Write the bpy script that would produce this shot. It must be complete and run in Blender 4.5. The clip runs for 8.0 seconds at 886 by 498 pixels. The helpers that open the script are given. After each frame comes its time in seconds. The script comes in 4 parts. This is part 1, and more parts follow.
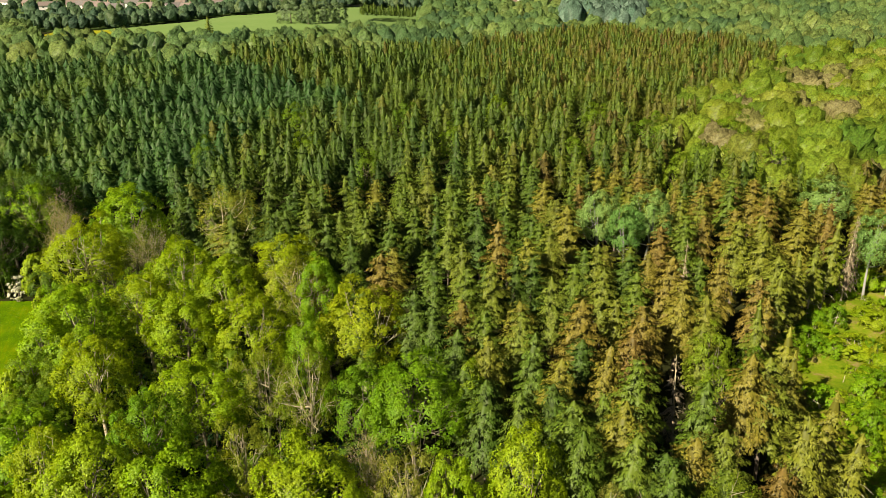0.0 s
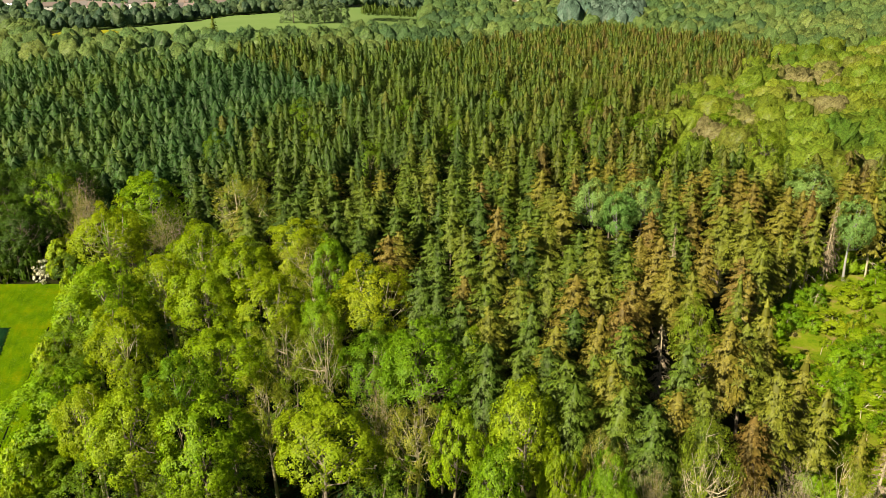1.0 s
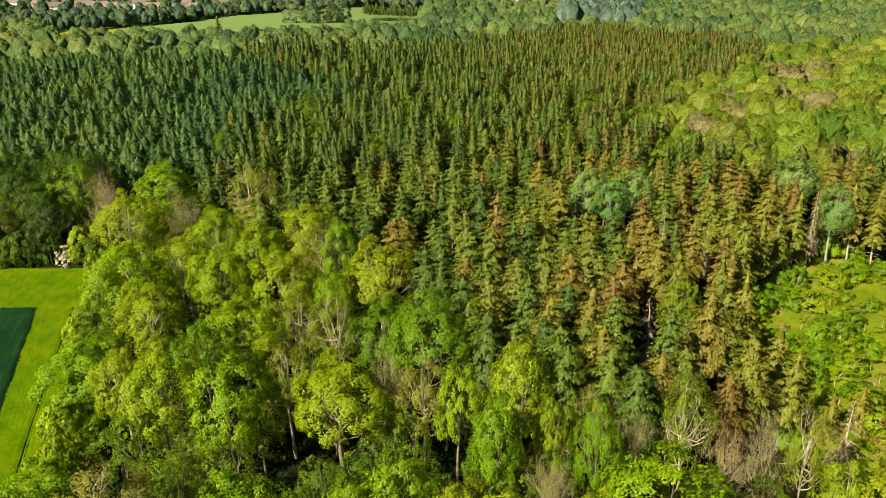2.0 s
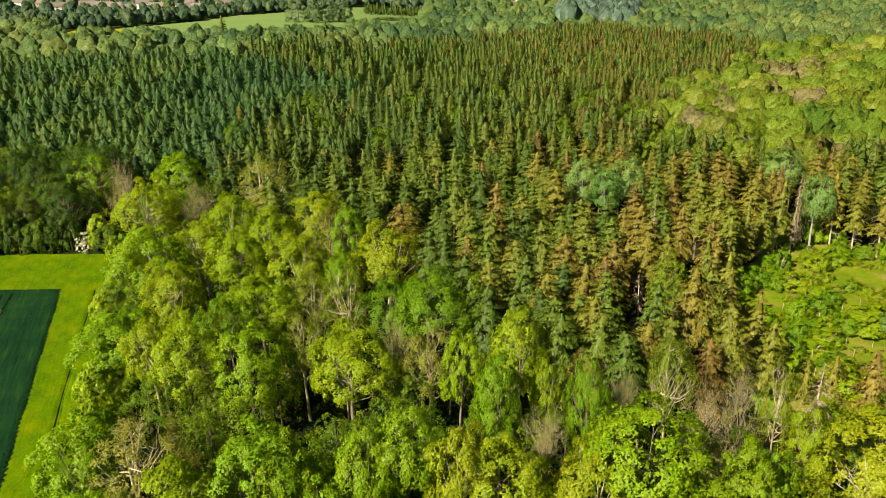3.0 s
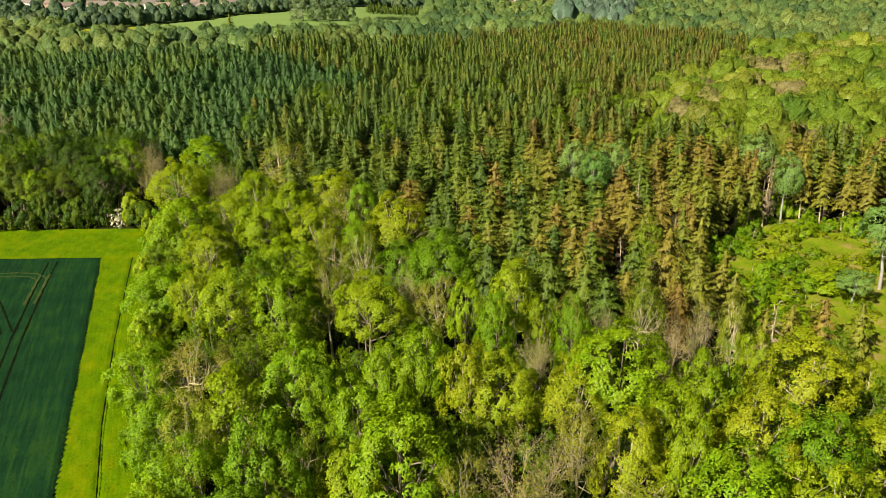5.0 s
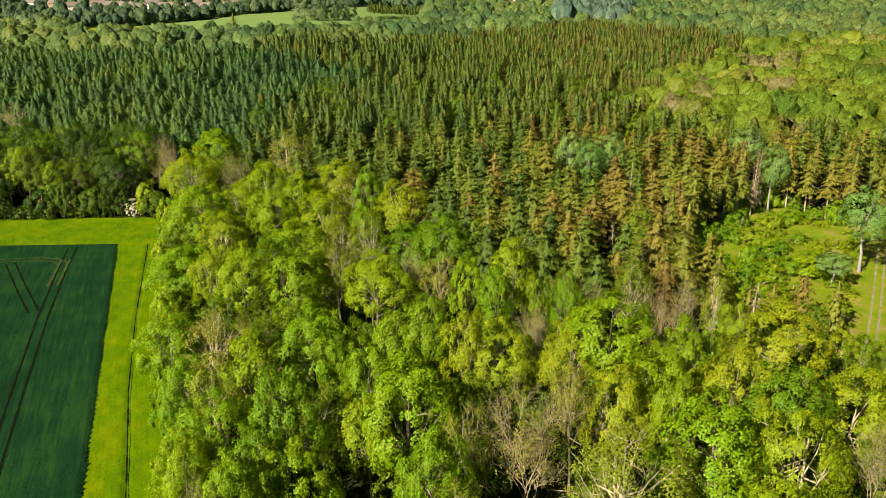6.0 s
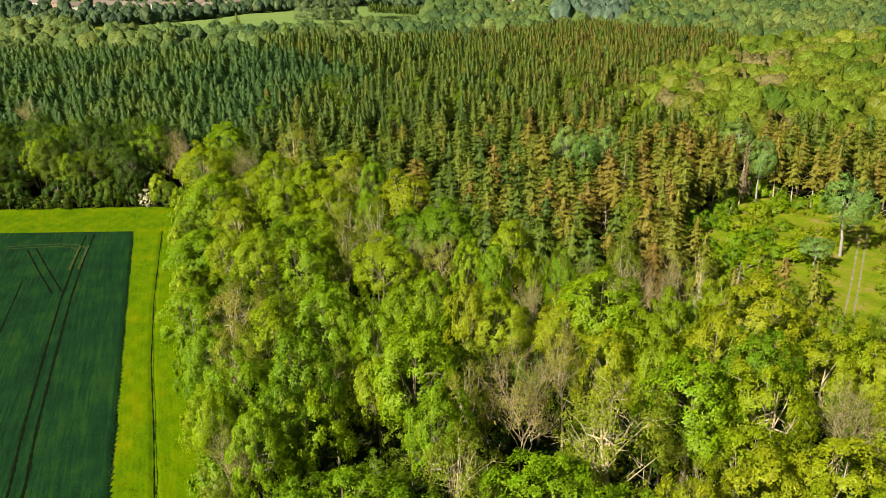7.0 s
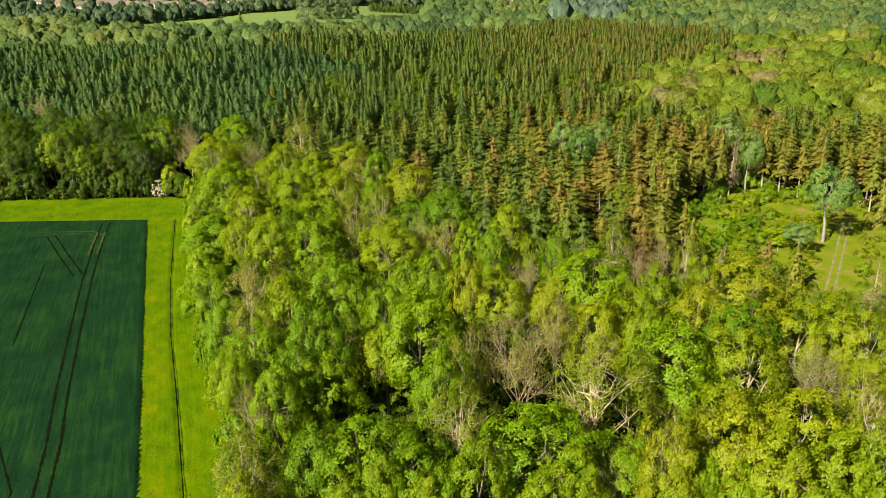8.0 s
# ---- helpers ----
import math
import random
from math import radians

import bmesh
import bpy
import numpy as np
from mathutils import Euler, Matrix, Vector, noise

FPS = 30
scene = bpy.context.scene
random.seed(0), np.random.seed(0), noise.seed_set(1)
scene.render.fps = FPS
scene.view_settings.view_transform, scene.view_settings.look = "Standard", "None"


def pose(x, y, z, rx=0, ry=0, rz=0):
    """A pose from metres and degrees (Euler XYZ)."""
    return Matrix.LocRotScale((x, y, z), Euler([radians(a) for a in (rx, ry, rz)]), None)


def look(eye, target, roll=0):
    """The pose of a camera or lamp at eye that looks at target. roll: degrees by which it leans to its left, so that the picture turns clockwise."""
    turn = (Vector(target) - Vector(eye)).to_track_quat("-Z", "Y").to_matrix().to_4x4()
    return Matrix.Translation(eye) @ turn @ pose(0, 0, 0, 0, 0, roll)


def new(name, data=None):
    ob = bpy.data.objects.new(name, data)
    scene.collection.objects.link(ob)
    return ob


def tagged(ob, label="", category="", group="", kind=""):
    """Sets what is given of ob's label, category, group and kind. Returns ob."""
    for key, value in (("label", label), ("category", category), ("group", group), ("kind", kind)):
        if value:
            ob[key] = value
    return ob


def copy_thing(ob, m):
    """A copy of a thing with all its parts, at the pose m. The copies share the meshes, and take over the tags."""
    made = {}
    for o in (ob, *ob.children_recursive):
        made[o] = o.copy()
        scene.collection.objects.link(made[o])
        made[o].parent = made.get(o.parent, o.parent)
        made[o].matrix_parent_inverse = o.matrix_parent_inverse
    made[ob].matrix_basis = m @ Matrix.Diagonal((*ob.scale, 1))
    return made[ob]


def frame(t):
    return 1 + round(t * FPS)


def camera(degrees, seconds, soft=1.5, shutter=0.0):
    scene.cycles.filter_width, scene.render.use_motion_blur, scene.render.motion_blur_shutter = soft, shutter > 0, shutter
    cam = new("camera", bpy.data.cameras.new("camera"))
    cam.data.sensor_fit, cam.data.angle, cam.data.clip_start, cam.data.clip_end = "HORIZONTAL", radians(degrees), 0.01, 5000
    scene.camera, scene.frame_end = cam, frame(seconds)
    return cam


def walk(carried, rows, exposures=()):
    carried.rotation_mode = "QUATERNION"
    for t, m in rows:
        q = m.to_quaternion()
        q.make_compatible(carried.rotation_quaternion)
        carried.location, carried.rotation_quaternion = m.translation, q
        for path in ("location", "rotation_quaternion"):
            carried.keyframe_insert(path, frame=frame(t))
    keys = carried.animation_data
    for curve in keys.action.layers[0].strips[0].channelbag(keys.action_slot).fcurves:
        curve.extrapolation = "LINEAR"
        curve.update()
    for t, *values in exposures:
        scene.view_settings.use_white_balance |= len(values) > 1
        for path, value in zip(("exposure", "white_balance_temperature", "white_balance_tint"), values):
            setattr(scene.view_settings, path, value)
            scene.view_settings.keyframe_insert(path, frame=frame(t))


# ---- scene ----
cam = camera(60.66, 8.0, soft=0.8)
# seconds, x, y, z, pitch, roll, yaw: a drone drawing back level over the wood
ROWS = [
    (0.0, 0.000, 0.000, 66.000, -21.005, 0.669, -0.000),
    (1.0, -0.628, -9.313, 65.930, -20.961, 0.707, -0.032),
    (2.0, -1.246, -18.611, 65.844, -20.921, 0.737, -0.066),
    (3.0, -1.853, -27.894, 65.741, -20.884, 0.760, -0.102),
    (4.0, -2.449, -37.162, 65.622, -20.851, 0.776, -0.139),
    (5.0, -3.034, -46.415, 65.486, -20.821, 0.785, -0.178),
    (6.0, -3.609, -55.653, 65.334, -20.795, 0.786, -0.219),
    (7.0, -4.173, -64.876, 65.165, -20.772, 0.781, -0.261),
    (8.0, -4.727, -74.084, 64.981, -20.753, 0.769, -0.305),
]
walk(cam, [(t, pose(x, y, z, 90 + pitch, roll, yaw)) for t, x, y, z, pitch, roll, yaw in ROWS], exposures=[(0.0, 0.97, 7450, 12), (8.0, 0.97, 7450, 12)])

# ---- sky and sun ----
SUN_AZ, SUN_EL = 224.0, 38.0  # compass degrees from +y clockwise, degrees up
world = bpy.data.worlds.new("sky")
scene.world = world
world.use_nodes = True
wn = world.node_tree
sky = wn.nodes.new("ShaderNodeTexSky")
sky.sky_type, sky.sun_disc = "NISHITA", False
sky.sun_elevation, sky.sun_rotation = radians(SUN_EL), radians(SUN_AZ)
bg = wn.nodes["Background"]
bg.inputs["Strength"].default_value = 0.030
wn.links.new(sky.outputs["Color"], bg.inputs["Color"])
sun = new("sun", bpy.data.lights.new("sun", "SUN"))
sun.data.energy, sun.data.angle, sun.data.color = 6.2, radians(0.5), (1.0, 0.93, 0.80)
sd = Vector((math.sin(radians(SUN_AZ)) * math.cos(radians(SUN_EL)), math.cos(radians(SUN_AZ)) * math.cos(radians(SUN_EL)), math.sin(radians(SUN_EL))))
sun.matrix_world = look(sd * 300, (0, 0, 0))


# ---- materials ----
def nodes_of(name):
    m = bpy.data.materials.new(name)
    m.use_nodes = True
    nt = m.node_tree
    nt.nodes.clear()
    out = nt.nodes.new("ShaderNodeOutputMaterial")
    return m, nt, out


def ramp(nt, fac, stops):
    r = nt.nodes.new("ShaderNodeValToRGB")
    el = r.color_ramp.elements
    while len(el) < len(stops):
        el.new(0.5)
    for e, (p, c) in zip(el, stops):
        e.position, e.color = p, (*c, 1)
    nt.links.new(fac, r.inputs["Fac"])
    return r.outputs["Color"]


def noise_tex(nt, scale, detail=3.0, vec=None, rough=0.55):
    n = nt.nodes.new("ShaderNodeTexNoise")
    n.inputs["Scale"].default_value, n.inputs["Detail"].default_value, n.inputs["Roughness"].default_value = scale, detail, rough
    if vec is not None:
        nt.links.new(vec, n.inputs["Vector"])
    return n.outputs["Fac"]


def mathn(nt, op, a, b=None):
    n = nt.nodes.new("ShaderNodeMath")
    n.operation = op
    for i, v in enumerate((a, b)):
        if v is None:
            continue
        if isinstance(v, (int, float)):
            n.inputs[i].default_value = v
        else:
            nt.links.new(v, n.inputs[i])
    return n.outputs[0]


def mixc(nt, fac, a, b, kind="MIX"):
    n = nt.nodes.new("ShaderNodeMix")
    n.data_type, n.blend_type = "RGBA", kind
    for key, v in (("Factor", fac), ("A", a), ("B", b)):
        s = [i for i in n.inputs if i.name == key and i.type == ("VALUE" if key == "Factor" else "RGBA")][0]
        if isinstance(v, (int, float)):
            s.default_value = v
        elif isinstance(v, tuple):
            s.default_value = (*v, 1)
        else:
            nt.links.new(v, s)
    return [o for o in n.outputs if o.type == "RGBA"][0]


def leaf_material(name, stops, per="object", through_it=0.45, leafvar=0.38, gloss=0.012, relief=0.0):
    """Leaves: the tree's own hue (by object, or by the tint laid on each tree of a joined wood), then each leaf spray's shade."""
    m, nt, out = nodes_of(name)
    if per == "object":
        tree = nt.nodes.new("ShaderNodeObjectInfo").outputs["Random"]
    else:
        a = nt.nodes.new("ShaderNodeAttribute")
        a.attribute_name = "tint"
        tree = a.outputs["Fac"]
    col = ramp(nt, tree, stops)
    geo = nt.nodes.new("ShaderNodeNewGeometry")
    isl = geo.outputs["Random Per Island"]
    shade = mathn(nt, "MULTIPLY_ADD", isl, leafvar * 2)
    nt.nodes[-1].inputs[2].default_value = 1 - leafvar
    hsv = nt.nodes.new("ShaderNodeHueSaturation")
    nt.links.new(col, hsv.inputs["Color"])
    nt.links.new(shade, hsv.inputs["Value"])
    hue = mathn(nt, "MULTIPLY_ADD", noise_tex(nt, 0.6, 2.0, geo.outputs["Position"]), 0.05)
    nt.nodes[-1].inputs[2].default_value = 0.475
    nt.links.new(hue, hsv.inputs["Hue"])
    d = nt.nodes.new("ShaderNodeBsdfDiffuse")
    t = nt.nodes.new("ShaderNodeBsdfTranslucent")
    colour = hsv.outputs["Color"]
    # relief: leaf-clump shade painted in, bump hollows darker and crests lighter
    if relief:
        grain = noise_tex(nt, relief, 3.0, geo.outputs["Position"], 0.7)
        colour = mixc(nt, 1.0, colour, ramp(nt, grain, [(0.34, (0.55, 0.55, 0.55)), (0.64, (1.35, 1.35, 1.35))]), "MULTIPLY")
        bp = nt.nodes.new("ShaderNodeBump")
        bp.inputs["Strength"].default_value, bp.inputs["Distance"].default_value = 0.6, 1.0 / relief
        nt.links.new(grain, bp.inputs["Height"])
        nt.links.new(bp.outputs["Normal"], d.inputs["Normal"])
    nt.links.new(colour, d.inputs["Color"])
    warm = mixc(nt, 1.0, colour, (1.15, 1.1, 0.55), "MULTIPLY")
    nt.links.new(warm, t.inputs["Color"])
    mx = nt.nodes.new("ShaderNodeMixShader")
    mx.inputs["Fac"].default_value = through_it
    nt.links.new(d.outputs[0], mx.inputs[1])
    nt.links.new(t.outputs[0], mx.inputs[2])
    g = nt.nodes.new("ShaderNodeBsdfGlossy")
    g.inputs["Roughness"].default_value = 0.5
    g.inputs["Color"].default_value = (0.8, 0.85, 0.7, 1)
    mg = nt.nodes.new("ShaderNodeMixShader")
    mg.inputs["Fac"].default_value = gloss
    nt.links.new(mx.outputs[0], mg.inputs[1])
    nt.links.new(g.outputs[0], mg.inputs[2])
    nt.links.new(mg.outputs[0], out.inputs["Surface"])
    return m


def solid_material(name, stops, scale=1.0, rough=0.85, fine=8.0, bump=0.3, coords="Position", rows=0.0):
    m, nt, out = nodes_of(name)
    b = nt.nodes.new("ShaderNodeBsdfPrincipled")
    b.inputs["Roughness"].default_value, b.inputs["Specular IOR Level"].default_value = rough, 0.04
    if coords == "Position":
        vec = nt.nodes.new("ShaderNodeNewGeometry").outputs["Position"]
    else:
        vec = nt.nodes.new("ShaderNodeTexCoord").outputs["Object"]
    big, small = noise_tex(nt, scale, 4.0, vec), noise_tex(nt, scale * fine, 3.0, vec)
    f = mathn(nt, "ADD", mathn(nt, "MULTIPLY", big, 0.65), mathn(nt, "MULTIPLY", small, 0.35))
    if rows:  # streaks along the field's drilling direction
        mp = nt.nodes.new("ShaderNodeMapping")
        mp.vector_type = "TEXTURE"
        mp.inputs["Rotation"].default_value = (0, 0, radians(19.2))
        mp.inputs["Scale"].default_value = (0.5, 10.0, 1.0)
        nt.links.new(vec, mp.inputs["Vector"])
        streak = noise_tex(nt, 1.0, 4.0, mp.outputs["Vector"], 0.7)
        f = mathn(nt, "ADD", f, mathn(nt, "MULTIPLY", mathn(nt, "SUBTRACT", streak, 0.5), rows))
    nt.links.new(ramp(nt, f, stops), b.inputs["Base Color"])
    bm_ = nt.nodes.new("ShaderNodeBump")
    bm_.inputs["Strength"].default_value = bump
    nt.links.new(small, bm_.inputs["Height"])
    nt.links.new(bm_.outputs["Normal"], b.inputs["Normal"])
    nt.links.new(b.outputs[0], out.inputs["Surface"])
    return m


GREENS = [(0.0, (0.108, 0.222, 0.009)), (0.35, (0.156, 0.292, 0.010)), (0.7, (0.202, 0.320, 0.010)), (1.0, (0.240, 0.326, 0.014))]
OLIVES = [(0.0, (0.150, 0.215, 0.014)), (0.5, (0.195, 0.238, 0.020)), (1.0, (0.235, 0.236, 0.045))]
SPRUCES = [(0.0, (0.040, 0.078, 0.011)), (0.4, (0.066, 0.110, 0.011)), (0.75, (0.086, 0.128, 0.013)), (1.0, (0.102, 0.118, 0.015))]
BROWNS = [(0.0, (0.094, 0.126, 0.014)), (0.4, (0.130, 0.142, 0.016)), (0.75, (0.140, 0.126, 0.018)), (1.0, (0.136, 0.098, 0.022))]
WOODS = [(0.0, (0.040, 0.080, 0.012)), (0.35, (0.064, 0.106, 0.011)), (0.65, (0.084, 0.102, 0.012)), (1.0, (0.100, 0.080, 0.018))]
TEALS = [(0.0, (0.031, 0.088, 0.024)), (0.5, (0.045, 0.112, 0.026)), (0.85, (0.064, 0.130, 0.023)), (1.0, (0.086, 0.146, 0.022))]
YELLOWS = [(0.0, (0.080, 0.155, 0.018)), (0.35, (0.132, 0.212, 0.020)), (0.75, (0.188, 0.236, 0.024)), (1.0, (0.215, 0.200, 0.080))]
# far leaf greens with extra blue, standing in for haze over the distance
HAZY_FARS = [(0.0, (0.066, 0.136, 0.054)), (0.5, (0.118, 0.200, 0.058)), (1.0, (0.175, 0.235, 0.062))]
leaf_green = leaf_material("fresh_leaves", GREENS)
leaf_olive = leaf_material("young_olive_leaves", OLIVES)
leaf_pale = leaf_material("silver_green_leaves", [(0.0, (0.115, 0.25, 0.052)), (1.0, (0.19, 0.31, 0.082))])
leaf_grey = leaf_material("grey_green_leaves", [(0.0, (0.140, 0.220, 0.100)), (1.0, (0.180, 0.255, 0.130))], relief=1.2)
needle = leaf_material("spruce_needles", SPRUCES, through_it=0.15)
needle_dry = leaf_material("dry_needles", [(0.0, (0.165, 0.130, 0.078)), (1.0, (0.23, 0.19, 0.125))], through_it=0.1)
blossom = leaf_material("white_blossom", [(0.0, (0.62, 0.63, 0.52)), (1.0, (0.75, 0.75, 0.66))])
needle_old = leaf_material("old_brown_needles", BROWNS, through_it=0.15)
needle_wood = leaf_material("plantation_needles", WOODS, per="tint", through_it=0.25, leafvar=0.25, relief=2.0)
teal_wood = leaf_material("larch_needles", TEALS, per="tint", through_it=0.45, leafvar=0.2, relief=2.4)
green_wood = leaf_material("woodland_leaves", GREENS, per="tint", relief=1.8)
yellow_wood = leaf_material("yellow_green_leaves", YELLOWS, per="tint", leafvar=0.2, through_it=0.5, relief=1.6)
far_wood = leaf_material("hazy_far_leaves", HAZY_FARS, per="tint", leafvar=0.2, through_it=0.5, relief=1.0)
# village leaves carry the same haze blue in their greens
village_wood = leaf_material("hazy_village_leaves", [(0.0, (0.046, 0.094, 0.056)), (0.6, (0.078, 0.140, 0.066)), (1.0, (0.126, 0.185, 0.072))], per="tint", relief=1.0, leafvar=0.2, through_it=0.5)
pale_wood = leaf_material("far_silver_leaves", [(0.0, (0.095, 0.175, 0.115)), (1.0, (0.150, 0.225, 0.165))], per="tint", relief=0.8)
leaf_yellow = leaf_material("yellow_spring_leaves", [(0.0, (0.172, 0.280, 0.009)), (0.5, (0.218, 0.306, 0.010)), (1.0, (0.256, 0.310, 0.014))])
grass_leaf = leaf_material("grass_blades", [(0.0, (0.082, 0.180, 0.002)), (1.0, (0.145, 0.218, 0.003))], per="tint", through_it=0.5, leafvar=0.15)
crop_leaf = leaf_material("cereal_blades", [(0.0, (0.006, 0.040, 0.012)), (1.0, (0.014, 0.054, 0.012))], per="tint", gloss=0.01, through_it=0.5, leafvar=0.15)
bark = solid_material("grey_bark", [(0.3, (0.11, 0.09, 0.065)), (0.6, (0.21, 0.18, 0.13)), (0.8, (0.30, 0.27, 0.21))], 1.2, 0.9, 9.0, 0.6, "Object")
bark_pale = solid_material("pale_bark", [(0.3, (0.28, 0.25, 0.15)), (0.6, (0.44, 0.39, 0.25)), (0.8, (0.56, 0.51, 0.36))], 1.2, 0.9, 9.0, 0.6, "Object")
bark_stem = solid_material("silver_bark", [(0.3, (0.17, 0.165, 0.15)), (0.6, (0.28, 0.275, 0.25)), (0.8, (0.38, 0.37, 0.34))], 1.2, 0.9, 9.0, 0.6, "Object")
bark_cream = solid_material("cream_bark", [(0.3, (0.30, 0.25, 0.15)), (0.6, (0.44, 0.37, 0.24)), (0.8, (0.54, 0.46, 0.32))], 1.2, 0.9, 9.0, 0.6, "Object")
bark_spruce = solid_material("spruce_bark", [(0.3, (0.10, 0.075, 0.055)), (0.7, (0.22, 0.18, 0.14))], 1.2, 0.9, 9.0, 0.6, "Object")
# leaf litter, darkened further in colour for the black shade between trees
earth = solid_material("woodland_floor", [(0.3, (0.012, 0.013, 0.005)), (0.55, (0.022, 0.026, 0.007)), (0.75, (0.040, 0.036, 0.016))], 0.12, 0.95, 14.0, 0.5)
grass = solid_material("meadow_grass", [(0.3, (0.034, 0.084, 0.001)), (0.5, (0.064, 0.130, 0.001)), (0.7, (0.122, 0.152, 0.002))], 0.16, 0.9, 16.0, 0.6, rows=0.45)
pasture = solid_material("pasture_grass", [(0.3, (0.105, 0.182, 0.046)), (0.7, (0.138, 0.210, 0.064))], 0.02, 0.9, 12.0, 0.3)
garden = solid_material("garden_grass", [(0.3, (0.045, 0.085, 0.02)), (0.7, (0.075, 0.12, 0.03))], 0.03, 0.9, 12.0, 0.3)
rape = solid_material("yellow_rape_crop", [(0.3, (0.17, 0.19, 0.012)), (0.7, (0.23, 0.225, 0.015))], 0.05, 0.9, 12.0, 0.3)
crop = solid_material("cereal_crop", [(0.3, (0.003, 0.017, 0.006)), (0.5, (0.004, 0.028, 0.009)), (0.7, (0.012, 0.044, 0.008))], 0.14, 0.8, 22.0, 0.8, rows=0.9)
# near-black: the shade down in furrows and wheel lines, put into the colour
groove_shade = solid_material("groove_shade_strip", [(0.3, (0.002, 0.005, 0.0015)), (0.7, (0.005, 0.009, 0.0025))], 0.8, 0.95, 10.0, 0.5)
leaf_mid = leaf_material("mid_green_leaves", [(0.0, (0.082, 0.165, 0.010)), (0.5, (0.120, 0.210, 0.011)), (1.0, (0.160, 0.235, 0.014))])
# hedge green darkened in the colour for the hedgerow's shaded inside and foot
leaf_shaded = leaf_material("shaded_hedge_leaves", [(0.0, (0.038, 0.086, 0.010)), (0.6, (0.064, 0.132, 0.010)), (1.0, (0.106, 0.168, 0.012))])
trampled = solid_material("trampled_crop", [(0.3, (0.014, 0.042, 0.010)), (0.7, (0.045, 0.056, 0.018))], 0.8, 0.95, 6.0, 0.5)
rut = solid_material("bare_track_soil", [(0.3, (0.13, 0.12, 0.065)), (0.7, (0.24, 0.22, 0.13))], 0.8, 0.95, 10.0, 0.5)
bramble = solid_material("clearing_scrub", [(0.34, (0.066, 0.128, 0.006)), (0.46, (0.112, 0.164, 0.008)), (0.55, (0.150, 0.170, 0.016)), (0.64, (0.21, 0.16, 0.065))], 0.22, 0.95, 9.0, 0.6)
brick = solid_material("house_brick", [(0.3, (0.22, 0.16, 0.12)), (0.7, (0.30, 0.22, 0.165))], 0.7, 0.9, 12.0, 0.2)
render_white = solid_material("house_render", [(0.3, (0.60, 0.58, 0.52)), (0.7, (0.75, 0.73, 0.68))], 0.4, 0.9, 12.0, 0.2)
slate = solid_material("roof_slate", [(0.3, (0.10, 0.095, 0.09)), (0.7, (0.17, 0.155, 0.14))], 0.8, 0.7, 10.0, 0.3)
roof_tile = solid_material("roof_clay_tile", [(0.3, (0.13, 0.108, 0.095)), (0.7, (0.18, 0.145, 0.125))], 0.8, 0.85, 10.0, 0.3)
pane_dark = solid_material("window_glass", [(0.3, (0.02, 0.025, 0.03)), (0.7, (0.03, 0.035, 0.04))], 1.0, 0.15, 4.0, 0.0)


# ---- building blocks ----
def smooth(a, b, v):
    u = np.clip((v - a) / (b - a), 0, 1)
    return u * u * (3 - 2 * u)


def land(x, y):
    """Height of the ground: flat near by, a low rise far off on the west side."""
    x, y = np.asarray(x, float), np.asarray(y, float)
    return (14 * smooth(180, 400, y) + 7 * smooth(400, 560, y)) * smooth(-60, 100, -x)


def mesh_of(name, V, F, mats, tint=None, smooth_faces=False, index=None, normals=None):
    """A mesh from arrays of points and of faces (all of one corner count, or a list of such arrays); normals: one for each point, so that foliage shades as a rounded mass."""
    F = F if isinstance(F, list) else [F]
    F = [np.asarray(f, np.int32) for f in F if len(f)]
    me = bpy.data.meshes.new(name)
    V = np.asarray(V, np.float32)
    me.vertices.add(len(V))
    me.vertices.foreach_set("co", V.ravel())
    loops = np.concatenate([f.ravel() for f in F])
    totals = np.concatenate([np.full(len(f), f.shape[1], np.int32) for f in F])
    me.loops.add(len(loops))
    me.loops.foreach_set("vertex_index", loops)
    me.polygons.add(len(totals))
    me.polygons.foreach_set("loop_start", np.concatenate([[0], np.cumsum(totals)[:-1]]).astype(np.int32))
    for m in (mats if isinstance(mats, (list, tuple)) else [mats]):
        me.materials.append(m)
    if index is not None:
        me.polygons.foreach_set("material_index", np.asarray(index, np.int32))
    me.polygons.foreach_set("use_smooth", np.full(len(totals), smooth_faces or normals is not None))
    me.update(calc_edges=True)
    if normals is not None:
        at = me.attributes.new("custom_normal", "FLOAT_VECTOR", "POINT")
        at.data.foreach_set("vector", np.asarray(normals, np.float32).ravel())
    if tint is not None:
        at = me.attributes.new("tint", "FLOAT", "POINT")
        at.data.foreach_set("value", np.asarray(tint, np.float32))
    return me


def part(name, me, parent, label=""):
    ob = new(name, me)
    ob.parent = parent
    return tagged(ob, label)


def bm_mesh(name, bm, mat):
    me = bpy.data.meshes.new(name)
    bm.to_mesh(me)
    bm.free()
    me.materials.append(mat)
    return me


